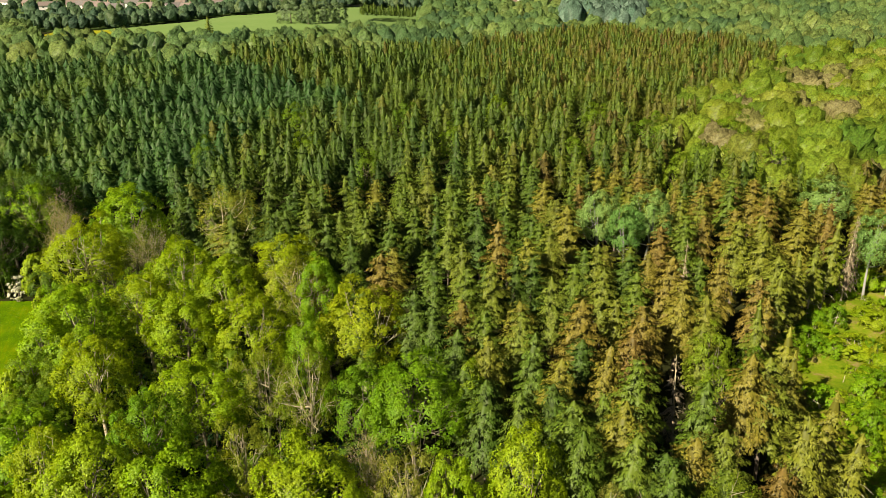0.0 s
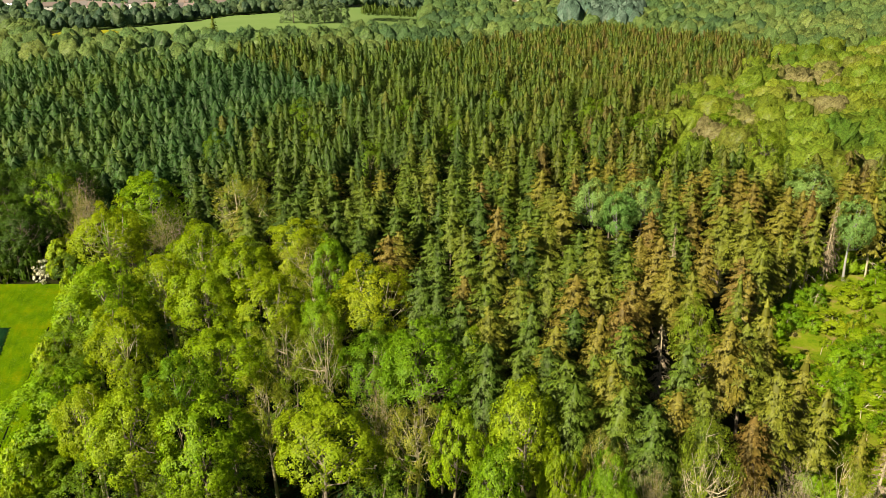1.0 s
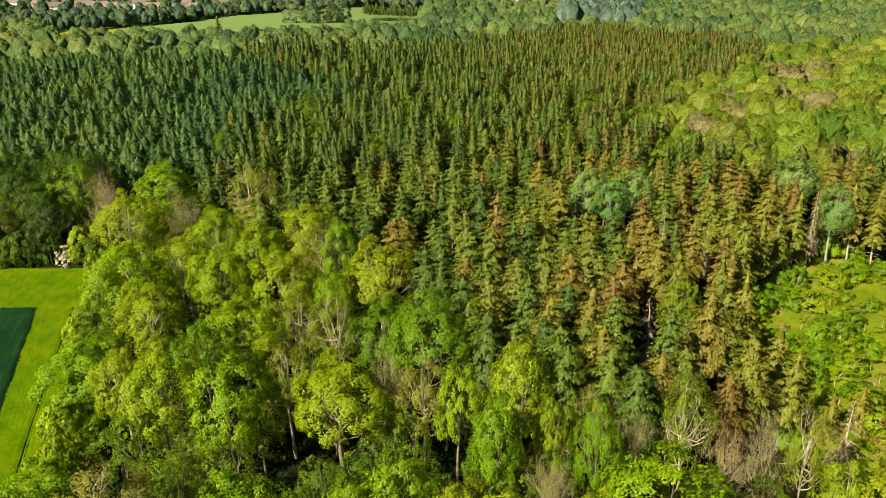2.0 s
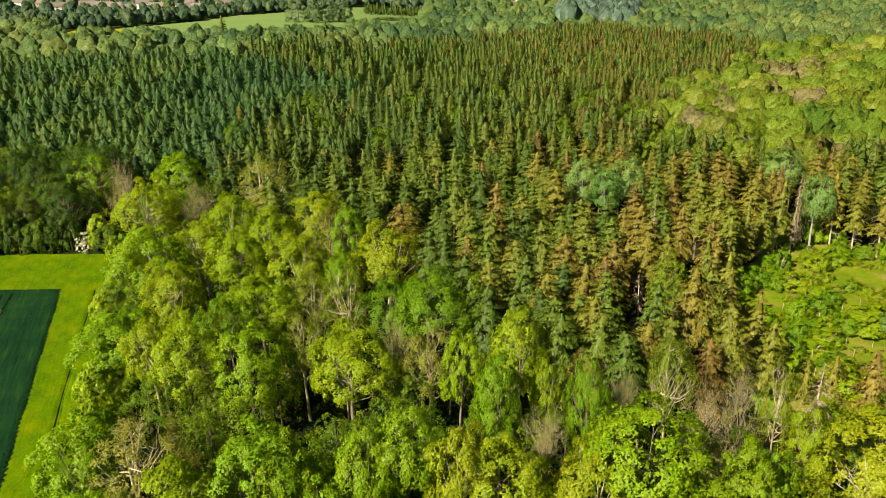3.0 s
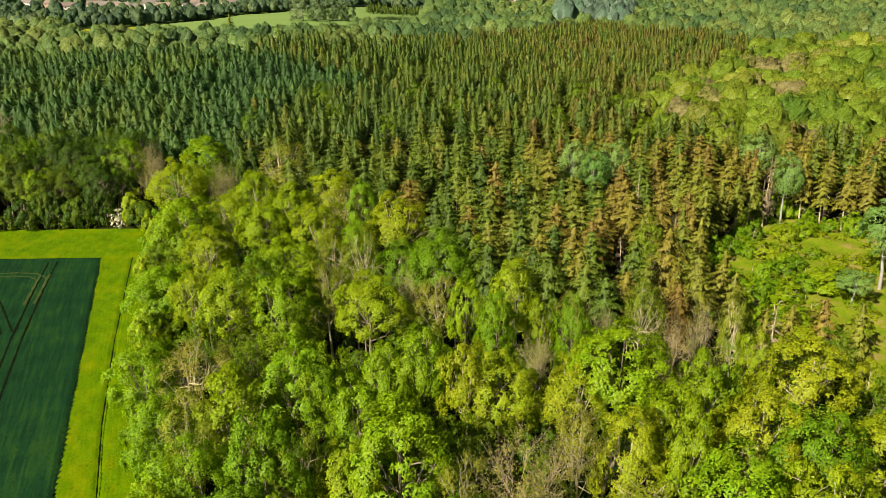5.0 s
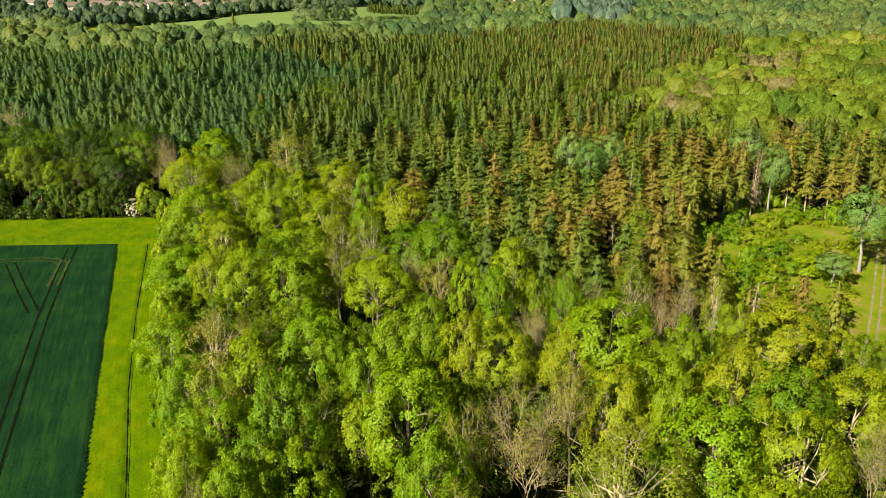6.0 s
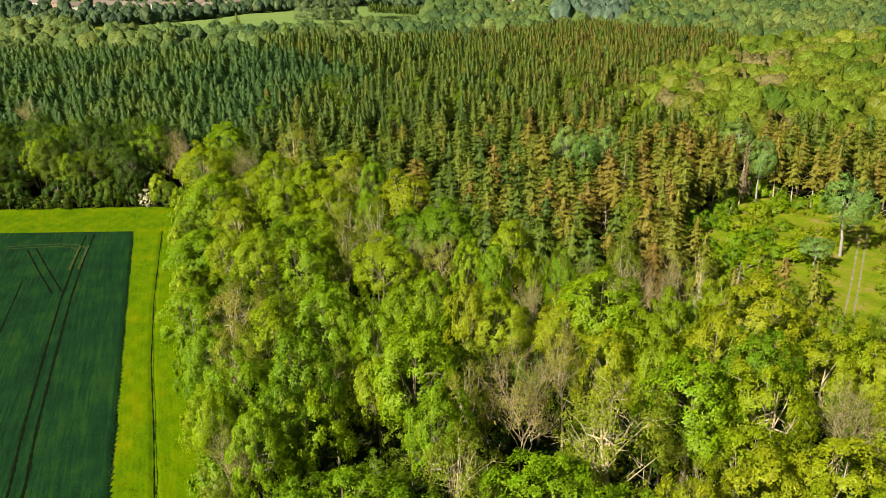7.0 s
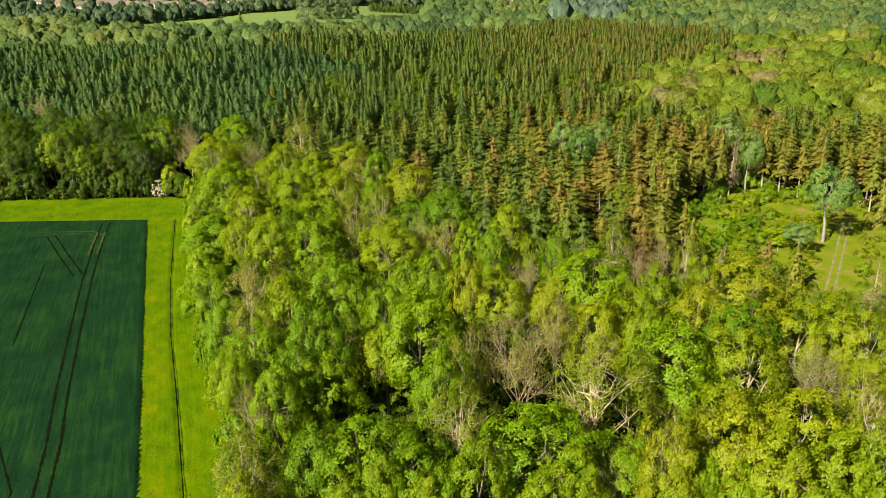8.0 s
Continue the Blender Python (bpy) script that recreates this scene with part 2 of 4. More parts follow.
def tube(path, radii, sides):
    """Points and quads of a tapered tube along a path."""
    P, n = np.asarray(path, float), len(path)
    d = np.gradient(P, axis=0)
    d /= np.linalg.norm(d, axis=1, keepdims=True) + 1e-9
    ref = np.where(np.abs(d[:, 2:3]) > 0.9, [[1.0, 0, 0]], [[0, 0, 1.0]])
    u = np.cross(d, ref)
    u /= np.linalg.norm(u, axis=1, keepdims=True) + 1e-9
    w = np.cross(d, u)
    a = np.linspace(0, 2 * np.pi, sides, endpoint=False)
    V = P[:, None] + np.asarray(radii)[:, None, None] * (np.cos(a)[None, :, None] * u[:, None] + np.sin(a)[None, :, None] * w[:, None])
    i, j = np.meshgrid(np.arange(n - 1), np.arange(sides), indexing="ij")
    k = (j + 1) % sides
    F = np.stack([i * sides + j, i * sides + k, (i + 1) * sides + k, (i + 1) * sides + j], -1).reshape(-1, 4)
    return V.reshape(-1, 3), F


def joined(pieces):
    V, F, o = [], [], 0
    for v, f in pieces:
        V.append(v)
        F.append(f + o)
        o += len(v)
    return np.concatenate(V), np.concatenate(F)


def unit(v):
    return v / (np.linalg.norm(v, axis=-1, keepdims=True) + 1e-9)


def tufts(C, N, size, rng, slim=0.5, axis=None, flutter=0.45, lie=0.0):
    """Leaf tufts: pointed triangles at C with the shading normals N, each turned a little off N; lie: how far they lie flat; axis: which way their tips point."""
    n = len(C)
    own = unit(N + rng.normal(0, flutter, (n, 3)) + [0, 0, lie])
    u = unit(np.cross(own, unit(rng.normal(size=(n, 3))))) if axis is None else unit(axis - own * (axis * own).sum(1, keepdims=True))
    w = np.cross(own, u)
    s = (size * rng.uniform(0.6, 1.45, n))[:, None]
    V = np.stack([C + u * s, C - u * s * 0.6 + w * s * slim, C - u * s * 0.6 - w * s * slim], 1).reshape(-1, 3)
    return V, np.arange(3 * n).reshape(-1, 3), np.repeat(N, 3, axis=0)


def massed(pieces):
    """Several (points, triangles, normals) as one."""
    V, F = joined([p[:2] for p in pieces])
    return V, F, np.concatenate([p[2] for p in pieces])


# ---- trees ----
def leafy_tree(seed, h, r, lobes, leaves, size, crown_low=0.30, limbs=8, sides=6, twigs=0, deep=0.25, lobe=0.33, bunch=9):
    """A broadleaf tree: (wood points, quads), (leaf points, triangles). The crown is a dome of many tuft-covered bough ends."""
    rng = np.random.default_rng(seed)
    mid = h * (crown_low + 1) / 2
    half = h * (1 - crown_low) / 2
    k = np.arange(lobes) + 0.5
    up = 1 - 1.62 * k / lobes
    az = k * 2.39996 + rng.uniform(-0.5, 0.5, lobes)
    hor = np.sqrt(1 - np.clip(up, -1, 1) ** 2)
    D = np.stack([np.cos(az) * hor, np.sin(az) * hor, up], 1)
    bulge = 1 + 0.10 * np.sin(2 * az + rng.uniform(0, 6.28)) + 0.08 * np.sin(3 * az + rng.uniform(0, 6.28))
    L = D * (rng.uniform(0.6, 0.92, lobes) * bulge)[:, None] * [r, r, half] + [0, 0, mid]
    L[:, :2] += rng.normal(0, r * 0.06, (lobes, 2))
    L[:, 2] += rng.normal(0, 0.018 * h, lobes)
    lr = r * lobe * rng.uniform(0.55, 1.35, lobes)
    wood = []
    bend = rng.normal(0, 0.035 * h, (4, 2))
    zs = np.array([-0.4, 0.25 * h, 0.5 * h, 0.86 * h])
    path = np.column_stack([np.cumsum(bend, 0) * np.array([[0], [0.4], [0.7], [1]]), zs])
    tr = 0.015 * h + 0.04
    wood.append(tube(path, [tr * 1.3, tr * 0.9, tr * 0.6, tr * 0.15], sides))
    for q in rng.choice(lobes, min(limbs, lobes), replace=False):
        t0 = rng.uniform(0.3, 0.7)
        a = np.array([np.interp(t0 * h, zs, path[:, c]) for c in range(3)])
        e = L[q] + D[q] * lr[q] * 0.6
        c = (a + e) / 2 + [0, 0, -0.04 * h] + rng.normal(0, 0.02 * h, 3)
        wood.append(tube([a, c, e], [tr * 0.4, tr * 0.25, tr * 0.06], 4))
        for _ in range(twigs):
            s = a + (e - a) * rng.uniform(0.35, 0.95)
            f = s + unit(rng.normal(size=3) + D[q] * 0.6 + [0, 0, 0.6]) * r * rng.uniform(0.25, 0.5)
            wood.append(tube([s, (s + f) / 2 + rng.normal(0, 0.1, 3), f], [tr * 0.14, tr * 0.09, tr * 0.03], 3))
    share = lr ** 2 / (lr ** 2).sum()
    clumps = max(lobes, leaves // bunch)
    idx = rng.choice(lobes, clumps, p=share)
    d = unit(rng.normal(size=(clumps, 3)) * 0.62 + D[idx] + [0, 0, 0.4])
    C = L[idx] + d * (lr[idx] * (1.0 - deep * rng.uniform(0, 1, clumps) ** 1.5))[:, None] * [1, 1, 1.05]
    cr = (0.095 * r + 0.06) * rng.uniform(0.6, 1.4, clumps)
    k = rng.integers(0, clumps, leaves)
    e = unit(rng.normal(size=(leaves, 3)) + d[k] * 0.9)
    P = C[k] + e * (cr[k] * rng.uniform(0.55, 1.05, leaves))[:, None]
    whole = unit((P - [0, 0, mid - 0.3 * half]) / [r, r, half])
    N = unit(e * 0.4 + d[k] * 0.45 + whole * 0.6 + rng.normal(0, 0.27, e.shape) + [0, 0, 0.12])
    return joined(wood), tufts(P, N, size, rng)


def open_tree(seed, h, r, leaves, size):
    """A tree still coming into leaf: forking pale limbs and twigs with sparse sprays at their ends."""
    rng = np.random.default_rng(seed)
    wood, ends = [], []

    def grow(a, d, length, rad, level):
        m = a + d * length * 0.5 + rng.normal(0, length * 0.05, 3)
        b = a + unit(d + rng.normal(0, 0.12, 3)) * length
        wood.append(tube([a, m, b], [rad, rad * 0.75, rad * 0.5], 5 if level < 1 else 3))
        if level >= 3:
            ends.append((m, b))
        if level == 4:
            for _ in range(3):
                e = b + unit(d + rng.normal(0, 0.5, 3) + [0, 0, 0.3]) * length * rng.uniform(0.5, 0.9)
                wood.append(tube([m + (b - m) * rng.uniform(0, 1), e], [rad * 0.7, rad * 0.35], 3))
                ends.append((b, e))
            return
        for i in range((6, 5, 4, 3)[level]):
            out = unit(rng.normal(size=3) * [1, 1, 0.35])
            nd = unit(d * 0.75 + out * rng.uniform(0.6, 1.0) + [0, 0, 0.42 if level < 2 else 0.15])
            s = a + (b - a) * rng.uniform(0.55, 1.0)
            grow(s, nd, length * rng.uniform(0.55, 0.8), rad * 0.52, level + 1)

    grow(np.array([0.0, 0, -0.4]), np.array([0.0, 0, 1.0]), h * 0.30, 0.0062 * h + 0.015, 0)
    V, F = joined(wood)
    top = V[:, 2].max()
    wide = np.percentile(np.hypot(V[:, 0], V[:, 1]), 97)
    sc = np.array([r / wide, r / wide, h / top])
    V = V * sc
    E = np.array([m + (b - m) * q for m, b in ends for q in rng.uniform(0, 1.15, 3)]) * sc
    C = E[rng.integers(0, len(E), leaves)] + rng.normal(0, 0.22, (leaves, 3))
    N = unit(unit(C - [0, 0, h * 0.55]) + rng.normal(0, 0.4, (leaves, 3)) + [0, 0, 0.4])
    return (V, F), tufts(C, N, size, rng)


def conifer_crown(rng, h, r, levels, arms, sprays, size, low=0.3, shape=0.8, droop=0.34, gappy=0.08, core=0.5, slim=0.4, fan=0.30, points=7):
    """Whorls of drooping boughs, each a flat tapering fan of needle sprays, round the dense dark inside of the crown."""
    ph = rng.uniform(0, 6.28, 3)

    def reach(u, a):
        return r * np.minimum(1, 1.04 - u) ** shape * (0.78 + 0.22 * np.minimum(1, u * 5)) * (1 + 0.10 * np.sin(2 * a + 5 * u + ph[0]) + 0.08 * np.sin(3 * a - 9 * u + ph[1]))

    U, A = [], []
    for i in range(levels):
        u = (i + 0.2 + rng.uniform(0, 0.5)) / levels
        n = max(4, int(round(arms * (1 - 0.5 * u))))
        U += list(u + rng.normal(0, 0.45 / levels, n))
        A += list(rng.uniform(0, 6.28) + 6.2832 * np.arange(n) / n + rng.normal(0, 0.22, n))
    keep = rng.random(len(U)) > gappy
    U, A = np.clip(np.array(U)[keep], 0, 0.995), np.array(A)[keep]
    ln = reach(U, A) * rng.uniform(0.72, 1.15, len(U)) + 0.12
    share = ln ** 1.3 / (ln ** 1.3).sum()
    k = rng.choice(len(U), sprays, p=share)
    out = np.column_stack([np.cos(A[k]), np.sin(A[k]), np.zeros(sprays)])
    px = np.column_stack([-np.sin(A[k]), np.cos(A[k]), np.zeros(sprays)])
    s = 0.2 + 0.8 * rng.random(sprays) ** 0.75
    wide = ln[k] * fan * np.minimum(1, s * 2.2) * (1.12 - s) * 1.5 + 0.06
    q = rng.uniform(-1, 1, sprays)
    lift = 0.12 + 0.55 * U[k]
    z = h * (low + (1 - low) * U[k]) + ln[k] * (lift * s - (droop + 0.2) * s * s) - 0.35 * np.abs(q) * wide
    C = out * (ln[k] * s)[:, None] + px * (q * wide)[:, None]
    C[:, 2] += z
    axis = out * 0.9 + px * (q * 0.8)[:, None] + np.outer(lift - (droop + 0.2) * 1.6 * s - 0.1, [0, 0, 1]) + rng.normal(0, 0.15, (sprays, 3))
    N = unit(out * (0.35 + 0.55 * s)[:, None] + px * (q * 0.45)[:, None] + [0, 0, 0.55] + rng.normal(0, 0.16, (sprays, 3)))
    needles = tufts(C, N, size * (0.75 + 0.4 * (1 - U[k])), rng, slim, axis, 0.3)
    m, tiers = points * 2, max(4, levels * 2 // 3)
    u = (np.arange(tiers)[:, None] + rng.uniform(0, 0.35, (tiers, 1))) / tiers
    a = np.arange(m)[None] * 6.2832 / m + rng.uniform(0, 6.28, (tiers, 1)) + rng.normal(0, 0.1, (tiers, m))
    star = np.where(np.arange(m) % 2, 0.72, 1.0)[None] * rng.uniform(0.8, 1.12, (tiers, m))
    rim = reach(u, a) * core * star
    top = h * (low + (1 - low) * np.minimum(1, u + 1.45 / tiers))
    zr = h * (low + (1 - low) * u) - 0.3 * rim
    P = np.stack([np.stack([np.cos(a) * rim, np.sin(a) * rim, zr], -1), np.stack([np.cos(a) * rim * 0.12, np.sin(a) * rim * 0.12, top + 0 * a], -1)], 1).reshape(-1, 3)
    i, j = np.meshgrid(np.arange(tiers) * 2, np.arange(m), indexing="ij")
    n = (j + 1) % m
    F = np.stack([i * m + j, i * m + n, (i + 1) * m + n, i * m + j, (i + 1) * m + n, (i + 1) * m + j], -1).reshape(-1, 3)
    tilt = np.stack([np.stack([np.cos(a), np.sin(a), 0 * a + 0.5], -1), np.stack([np.cos(a), np.sin(a), 0 * a + 0.5], -1)], 1).reshape(-1, 3)
    return massed([needles, (P, F, unit(tilt + rng.normal(0, 0.2, tilt.shape)))])


def spruce_tree(seed, h, r, levels, arms, sprays, size, twigs=0, **more):
    """A spruce: a straight trunk with its crown of boughs; twigs: dry bare boughs below the crown."""
    rng = np.random.default_rng(seed)
    wood = [tube([(0, 0, -0.4), (0, 0, h * 0.5), (0, 0, h)], [0.008 * h + 0.05, 0.006 * h + 0.03, 0.02], 6)]
    low = more.setdefault("low", 0.3)
    for _ in range(twigs):
        a, z, n = rng.uniform(0, 6.28), h * rng.uniform(0.12, low + 0.3), r * rng.uniform(0.4, 0.9)
        wood.append(tube([(0, 0, z), (math.cos(a) * n * 0.6, math.sin(a) * n * 0.6, z - 0.05 * n), (math.cos(a) * n, math.sin(a) * n, z - 0.35 * n)], [0.04, 0.03, 0.01], 3))
    return joined(wood), conifer_crown(rng, h, r, levels, arms, sprays, size, **more)


def bushy_spruce(seed, h, r, levels, arms, sprays, size, **more):
    """A conifer further off: its crown alone."""
    return conifer_crown(np.random.default_rng(seed), h, r, levels, arms, sprays, size, **more)


def domed_tree(seed, h, r, lobes, tufts_n, size, crown_low=0.3, lump=0.16, grain=18):
    """A broadleaf tree far enough off to be one lumpy leafy dome, with loose tufts all over it."""
    rng = np.random.default_rng(seed)
    base, tall = h * crown_low, h * (1 - crown_low)
    k = np.arange(lobes) + 0.5
    up, az = 1 - 1.05 * k / lobes, k * 2.39996 + rng.uniform(-0.6, 0.6, lobes)
    hor = np.sqrt(1 - np.clip(up, -1, 1) ** 2)
    B = np.stack([np.cos(az) * hor, np.sin(az) * hor, up], 1)
    high = lump * rng.uniform(0.3, 1.5, lobes)
    wide = 1.1 / math.sqrt(lobes)

    def surface(d):
        """How far the crown reaches in the directions d, and the way its surface faces there."""
        gap = d[:, None] - B[None]
        near = high * np.exp(-(gap ** 2).sum(-1) / (2 * wide * wide))
        face = d + (near[:, :, None] * gap).sum(1) / wide * 1.6
        return 0.86 + near.sum(1), unit(face + [0, 0, 0.1])

    m = max(8, int(grain))
    rings = m // 2
    el, a = np.repeat(np.linspace(-0.3, 1.5, rings), m), np.tile(np.arange(m) * 6.2832 / m, rings) + np.repeat(np.arange(rings) * 3.1416 / m, m)
    d = np.column_stack([np.cos(a) * np.cos(el), np.sin(a) * np.cos(el), np.sin(el)])
    far, face = surface(d)
    rough = rng.normal(0, 1, len(d))
    P = d * (far * (0.97 + 0.06 * rough))[:, None] * [r, r, tall] + [0, 0, base]
    face = unit(face + rng.normal(0, 0.30, face.shape))
    i, j = np.meshgrid(np.arange(rings - 1), np.arange(m), indexing="ij")
    n = (j + 1) % m
    F = np.stack([i * m + j, i * m + n, (i + 1) * m + n, i * m + j, (i + 1) * m + n, (i + 1) * m + j], -1).reshape(-1, 3)
    d = rng.normal(size=(tufts_n, 3))
    d[:, 2] = np.abs(d[:, 2]) - 0.35 * (rng.random(tufts_n) < 0.3)
    d = unit(d)
    far, N = surface(d)
    C = d * (far * rng.uniform(0.97, 1.06, tufts_n))[:, None] * [r, r, tall] + [0, 0, base]
    return massed([(P, F, face), tufts(C, unit(N + rng.normal(0, 0.14, N.shape)), size, rng, 0.6, flutter=0.25, lie=0.5)])


def tree_thing(name, wood, leaves, wood_mat, leaf_mat, label, r, h, category="tree"):
    """A tree as (its base, its crown's radius, its height)."""
    base = new(name)
    tagged(base, label, category)
    part("trunk", mesh_of(name + "_trunk", *wood, wood_mat, smooth_faces=True), base)
    part("crown", mesh_of(name + "_crown", leaves[0], leaves[1], leaf_mat, normals=leaves[2]), base)
    return base, r, h


def plant(variants, spots, group, rng, lean=1.5):
    """Copies of the variants at (x, y, crown radius, height); each variant itself stands at the first spot that takes it."""
    used = set()
    for x, y, r, h in spots:
        k = int(rng.integers(len(variants)))
        ob, r0, h0 = variants[k]
        m, size = pose(x, y, float(land(x, y)), rng.normal(0, lean), rng.normal(0, lean), rng.uniform(0, 360)), Vector((r / r0, r / r0, h / h0))
        if k not in used:
            used.add(k)
            ob.matrix_basis = m @ Matrix.Diagonal((*size, 1))
            tagged(ob, group=group)
        else:
            copy_thing(ob, m @ Matrix.Diagonal((size.x / ob.scale.x, size.y / ob.scale.y, size.z / ob.scale.z, 1)))
    for k, (ob, _, _) in enumerate(variants):
        if k not in used:
            for o in (*ob.children_recursive, ob):
                bpy.data.objects.remove(o)


def wood_stuff(name, shapes, spots, mat, label, category, rng):
    """Many trees as one object: each spot (x, y, scale, height scale, tint) takes one of the shapes, turned at random."""
    V, F, T, N, o = [], [], [], [], 0
    spots = np.asarray(spots, float)
    z = land(spots[:, 0], spots[:, 1])
    pick = rng.integers(len(shapes), size=len(spots))
    for k, (v, f, n) in enumerate(shapes):
        q = np.flatnonzero(pick == k)
        a = rng.uniform(0, 6.283, len(q))
        c, s = np.cos(a)[:, None], np.sin(a)[:, None]
        sc, sz = spots[q, 2][:, None], spots[q, 3][:, None]
        W = np.stack([(v[:, 0] * c - v[:, 1] * s) * sc + spots[q, 0][:, None], (v[:, 0] * s + v[:, 1] * c) * sc + spots[q, 1][:, None], v[:, 2] * sc * sz + z[q][:, None]], -1)
        V.append(W.reshape(-1, 3))
        F.append((f[None] + (np.arange(len(q)) * len(v))[:, None, None] + o).reshape(-1, f.shape[1]))
        T.append(np.repeat(spots[q, 4], len(v)))
        N.append(np.stack([n[:, 0] * c - n[:, 1] * s, n[:, 0] * s + n[:, 1] * c, n[:, 2] + 0 * c], -1).reshape(-1, 3))
        o += len(v) * len(q)
    ob = new(name, mesh_of(name, np.concatenate(V), np.concatenate(F), mat, np.concatenate(T), normals=np.concatenate(N)))
    return tagged(ob, label, category, kind="stuff")


def inside(poly, x, y):
    x, y = np.asarray(x, float), np.asarray(y, float)
    r = np.zeros(x.shape, bool)
    for (x0, y0), (x1, y1) in zip(poly, poly[1:] + poly[:1]):
        if y0 != y1:
            r ^= ((y0 > y) != (y1 > y)) & (x < (x1 - x0) * (y - y0) / (y1 - y0) + x0)
    return r


def scatter(poly, step, rng, jitter=0.35, turn=0.0, stray=0.0):
    """Spots on a jittered grid inside a polygon, with staggered rows turned by so many degrees; stray: how far they wander over its edge."""
    P = np.array(poly, float)
    c, r = P.mean(0), np.abs(P - P.mean(0)).max() * 1.5
    n = int(2 * r / step) + 1
    i, j = np.meshgrid(np.arange(n), np.arange(n))
    gx = (i + 0.5 * (j % 2)) * step - r + rng.normal(0, jitter * step * 0.6, i.shape)
    gy = j * step * 0.9 - r + rng.normal(0, jitter * step * 0.6, i.shape)
    t = radians(turn)
    x, y = c[0] + gx * math.cos(t) - gy * math.sin(t), c[1] + gx * math.sin(t) + gy * math.cos(t)
    k = inside(poly, x + rng.normal(0, 1, x.shape) * stray, y + rng.normal(0, 1, x.shape) * stray)
    return np.column_stack([x[k], y[k]])


def clear_of(S, taken, dist):
    """The spots of S that keep their distance from the taken ones (x, y, own radius)."""
    if not len(taken):
        return S
    T = np.asarray(taken, float)
    d = np.hypot(S[:, None, 0] - T[None, :, 0], S[:, None, 1] - T[None, :, 1])
    return S[(d > T[None, :, 2] * 0.6 + dist).all(1)]


# ---- ground ----
def sheet(name, xs, ys, fn, mat, label, category):
    X, Y = np.meshgrid(xs, ys)
    Z = fn(X, Y)
    nx, ny = len(xs), len(ys)
    i, j = np.meshgrid(np.arange(nx - 1), np.arange(ny - 1))
    a = (j * nx + i).ravel()
    F = np.column_stack([a, a + 1, a + 1 + nx, a + nx])
    ob = new(name, mesh_of(name, np.column_stack([X.ravel(), Y.ravel(), Z.ravel()]), F, mat, smooth_faces=True))
    return tagged(ob, label, category, kind="structure")


def away(x, y, line):
    """Distance to a broken line."""
    d = np.full(np.shape(x), 1e9)
    for (x0, y0), (x1, y1) in zip(line, line[1:]):
        t = np.clip(((x - x0) * (x1 - x0) + (y - y0) * (y1 - y0)) / ((x1 - x0) ** 2 + (y1 - y0) ** 2), 0, 1)
        d = np.minimum(d, np.hypot(x - x0 - t * (x1 - x0), y - y0 - t * (y1 - y0)))
    return d


gx = np.concatenate([np.linspace(-4500, -400, 25), np.linspace(-380, 520, 151), np.linspace(560, 4500, 25)])
gy = np.concatenate([np.linspace(-1200, -140, 12), np.linspace(-120, 760, 150), np.linspace(800, 4800, 30)])
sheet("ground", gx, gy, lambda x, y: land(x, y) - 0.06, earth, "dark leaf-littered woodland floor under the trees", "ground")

MARGIN = [(-300, 143), (-134, 143), (-110, 144), (-76, 143), (-70, 127), (-54, 79), (-40, 41), (-32, 17), (-25, -5), (-3, -80), (-60, -80), (-300, -80)]
FIELD = [(-300, 122), (-126, 122), (-85, 122), (-68, 73), (-54, 33), (-45, 7), (-16, -80), (-300, -80)]
TRAMS = [[(-95, 119), (-91, 105), (-83.2, 80), (-73.9, 53), (-66.9, 33), (-61.2, 18), (-57.6, 7), (-32, -80)],
         [(-105, 109), (-96, 96), (-86, 82)], [(-97, 89), (-83, 48)], [(-69, 18), (-62, 8), (-54, -15)]]
DITCH = [(-77.5, 122), (-64.5, 79), (-55.5, 52), (-48, 32), (-39, 7), (-13, -80)]


def grid_in(name, poly, step, box, fn, mat, label, category, fine=None, hole=None):
    """A fine sheet cut to a polygon's cells; outside the box `fine` its cells are long."""
    xs, ys = np.arange(box[0], box[1], step), np.arange(box[2], box[3], step)
    if fine:
        xs = np.concatenate([np.arange(box[0], fine[0], 6.0), np.arange(fine[0], fine[1], step), np.arange(fine[1], box[1], 6.0)])
        ys = np.concatenate([np.arange(box[2], fine[2], 3.0), np.arange(fine[2], fine[3], step)])
    X, Y = np.meshgrid(xs, ys)
    nx = len(xs)
    i, j = np.meshgrid(np.arange(nx - 1), np.arange(len(ys) - 1))
    keep = inside(poly, (X[:-1, :-1] + X[1:, 1:]) / 2, (Y[:-1, :-1] + Y[1:, 1:]) / 2)
    if hole:
        keep &= ~inside(hole, (X[:-1, :-1] + X[1:, 1:]) / 2, (Y[:-1, :-1] + Y[1:, 1:]) / 2)
    a = (j * nx + i)[keep]
    F = np.column_stack([a, a + 1, a + 1 + nx, a + nx])
    used = np.unique(F)
    re = np.zeros(X.size, np.int32)
    re[used] = np.arange(len(used))
    V = np.column_stack([X.ravel(), Y.ravel(), fn(X, Y).ravel()])[used]
    ob = new(name, mesh_of(name, V, re[F], mat, smooth_faces=True))
    return tagged(ob, label, category, kind="structure")


def margin_height(x, y):
    x, y = np.asarray(x), np.asarray(y)
    d = away(x, y, DITCH)
    return 0.33 + 0.05 * np.sin(x * 1.7 + y * 0.6) * np.sin(y * 0.9 - x * 0.4) + 0.06 * np.sin(x * 0.5 - y * 0.21) - 0.34 * np.exp(-(d / 0.24) ** 2)


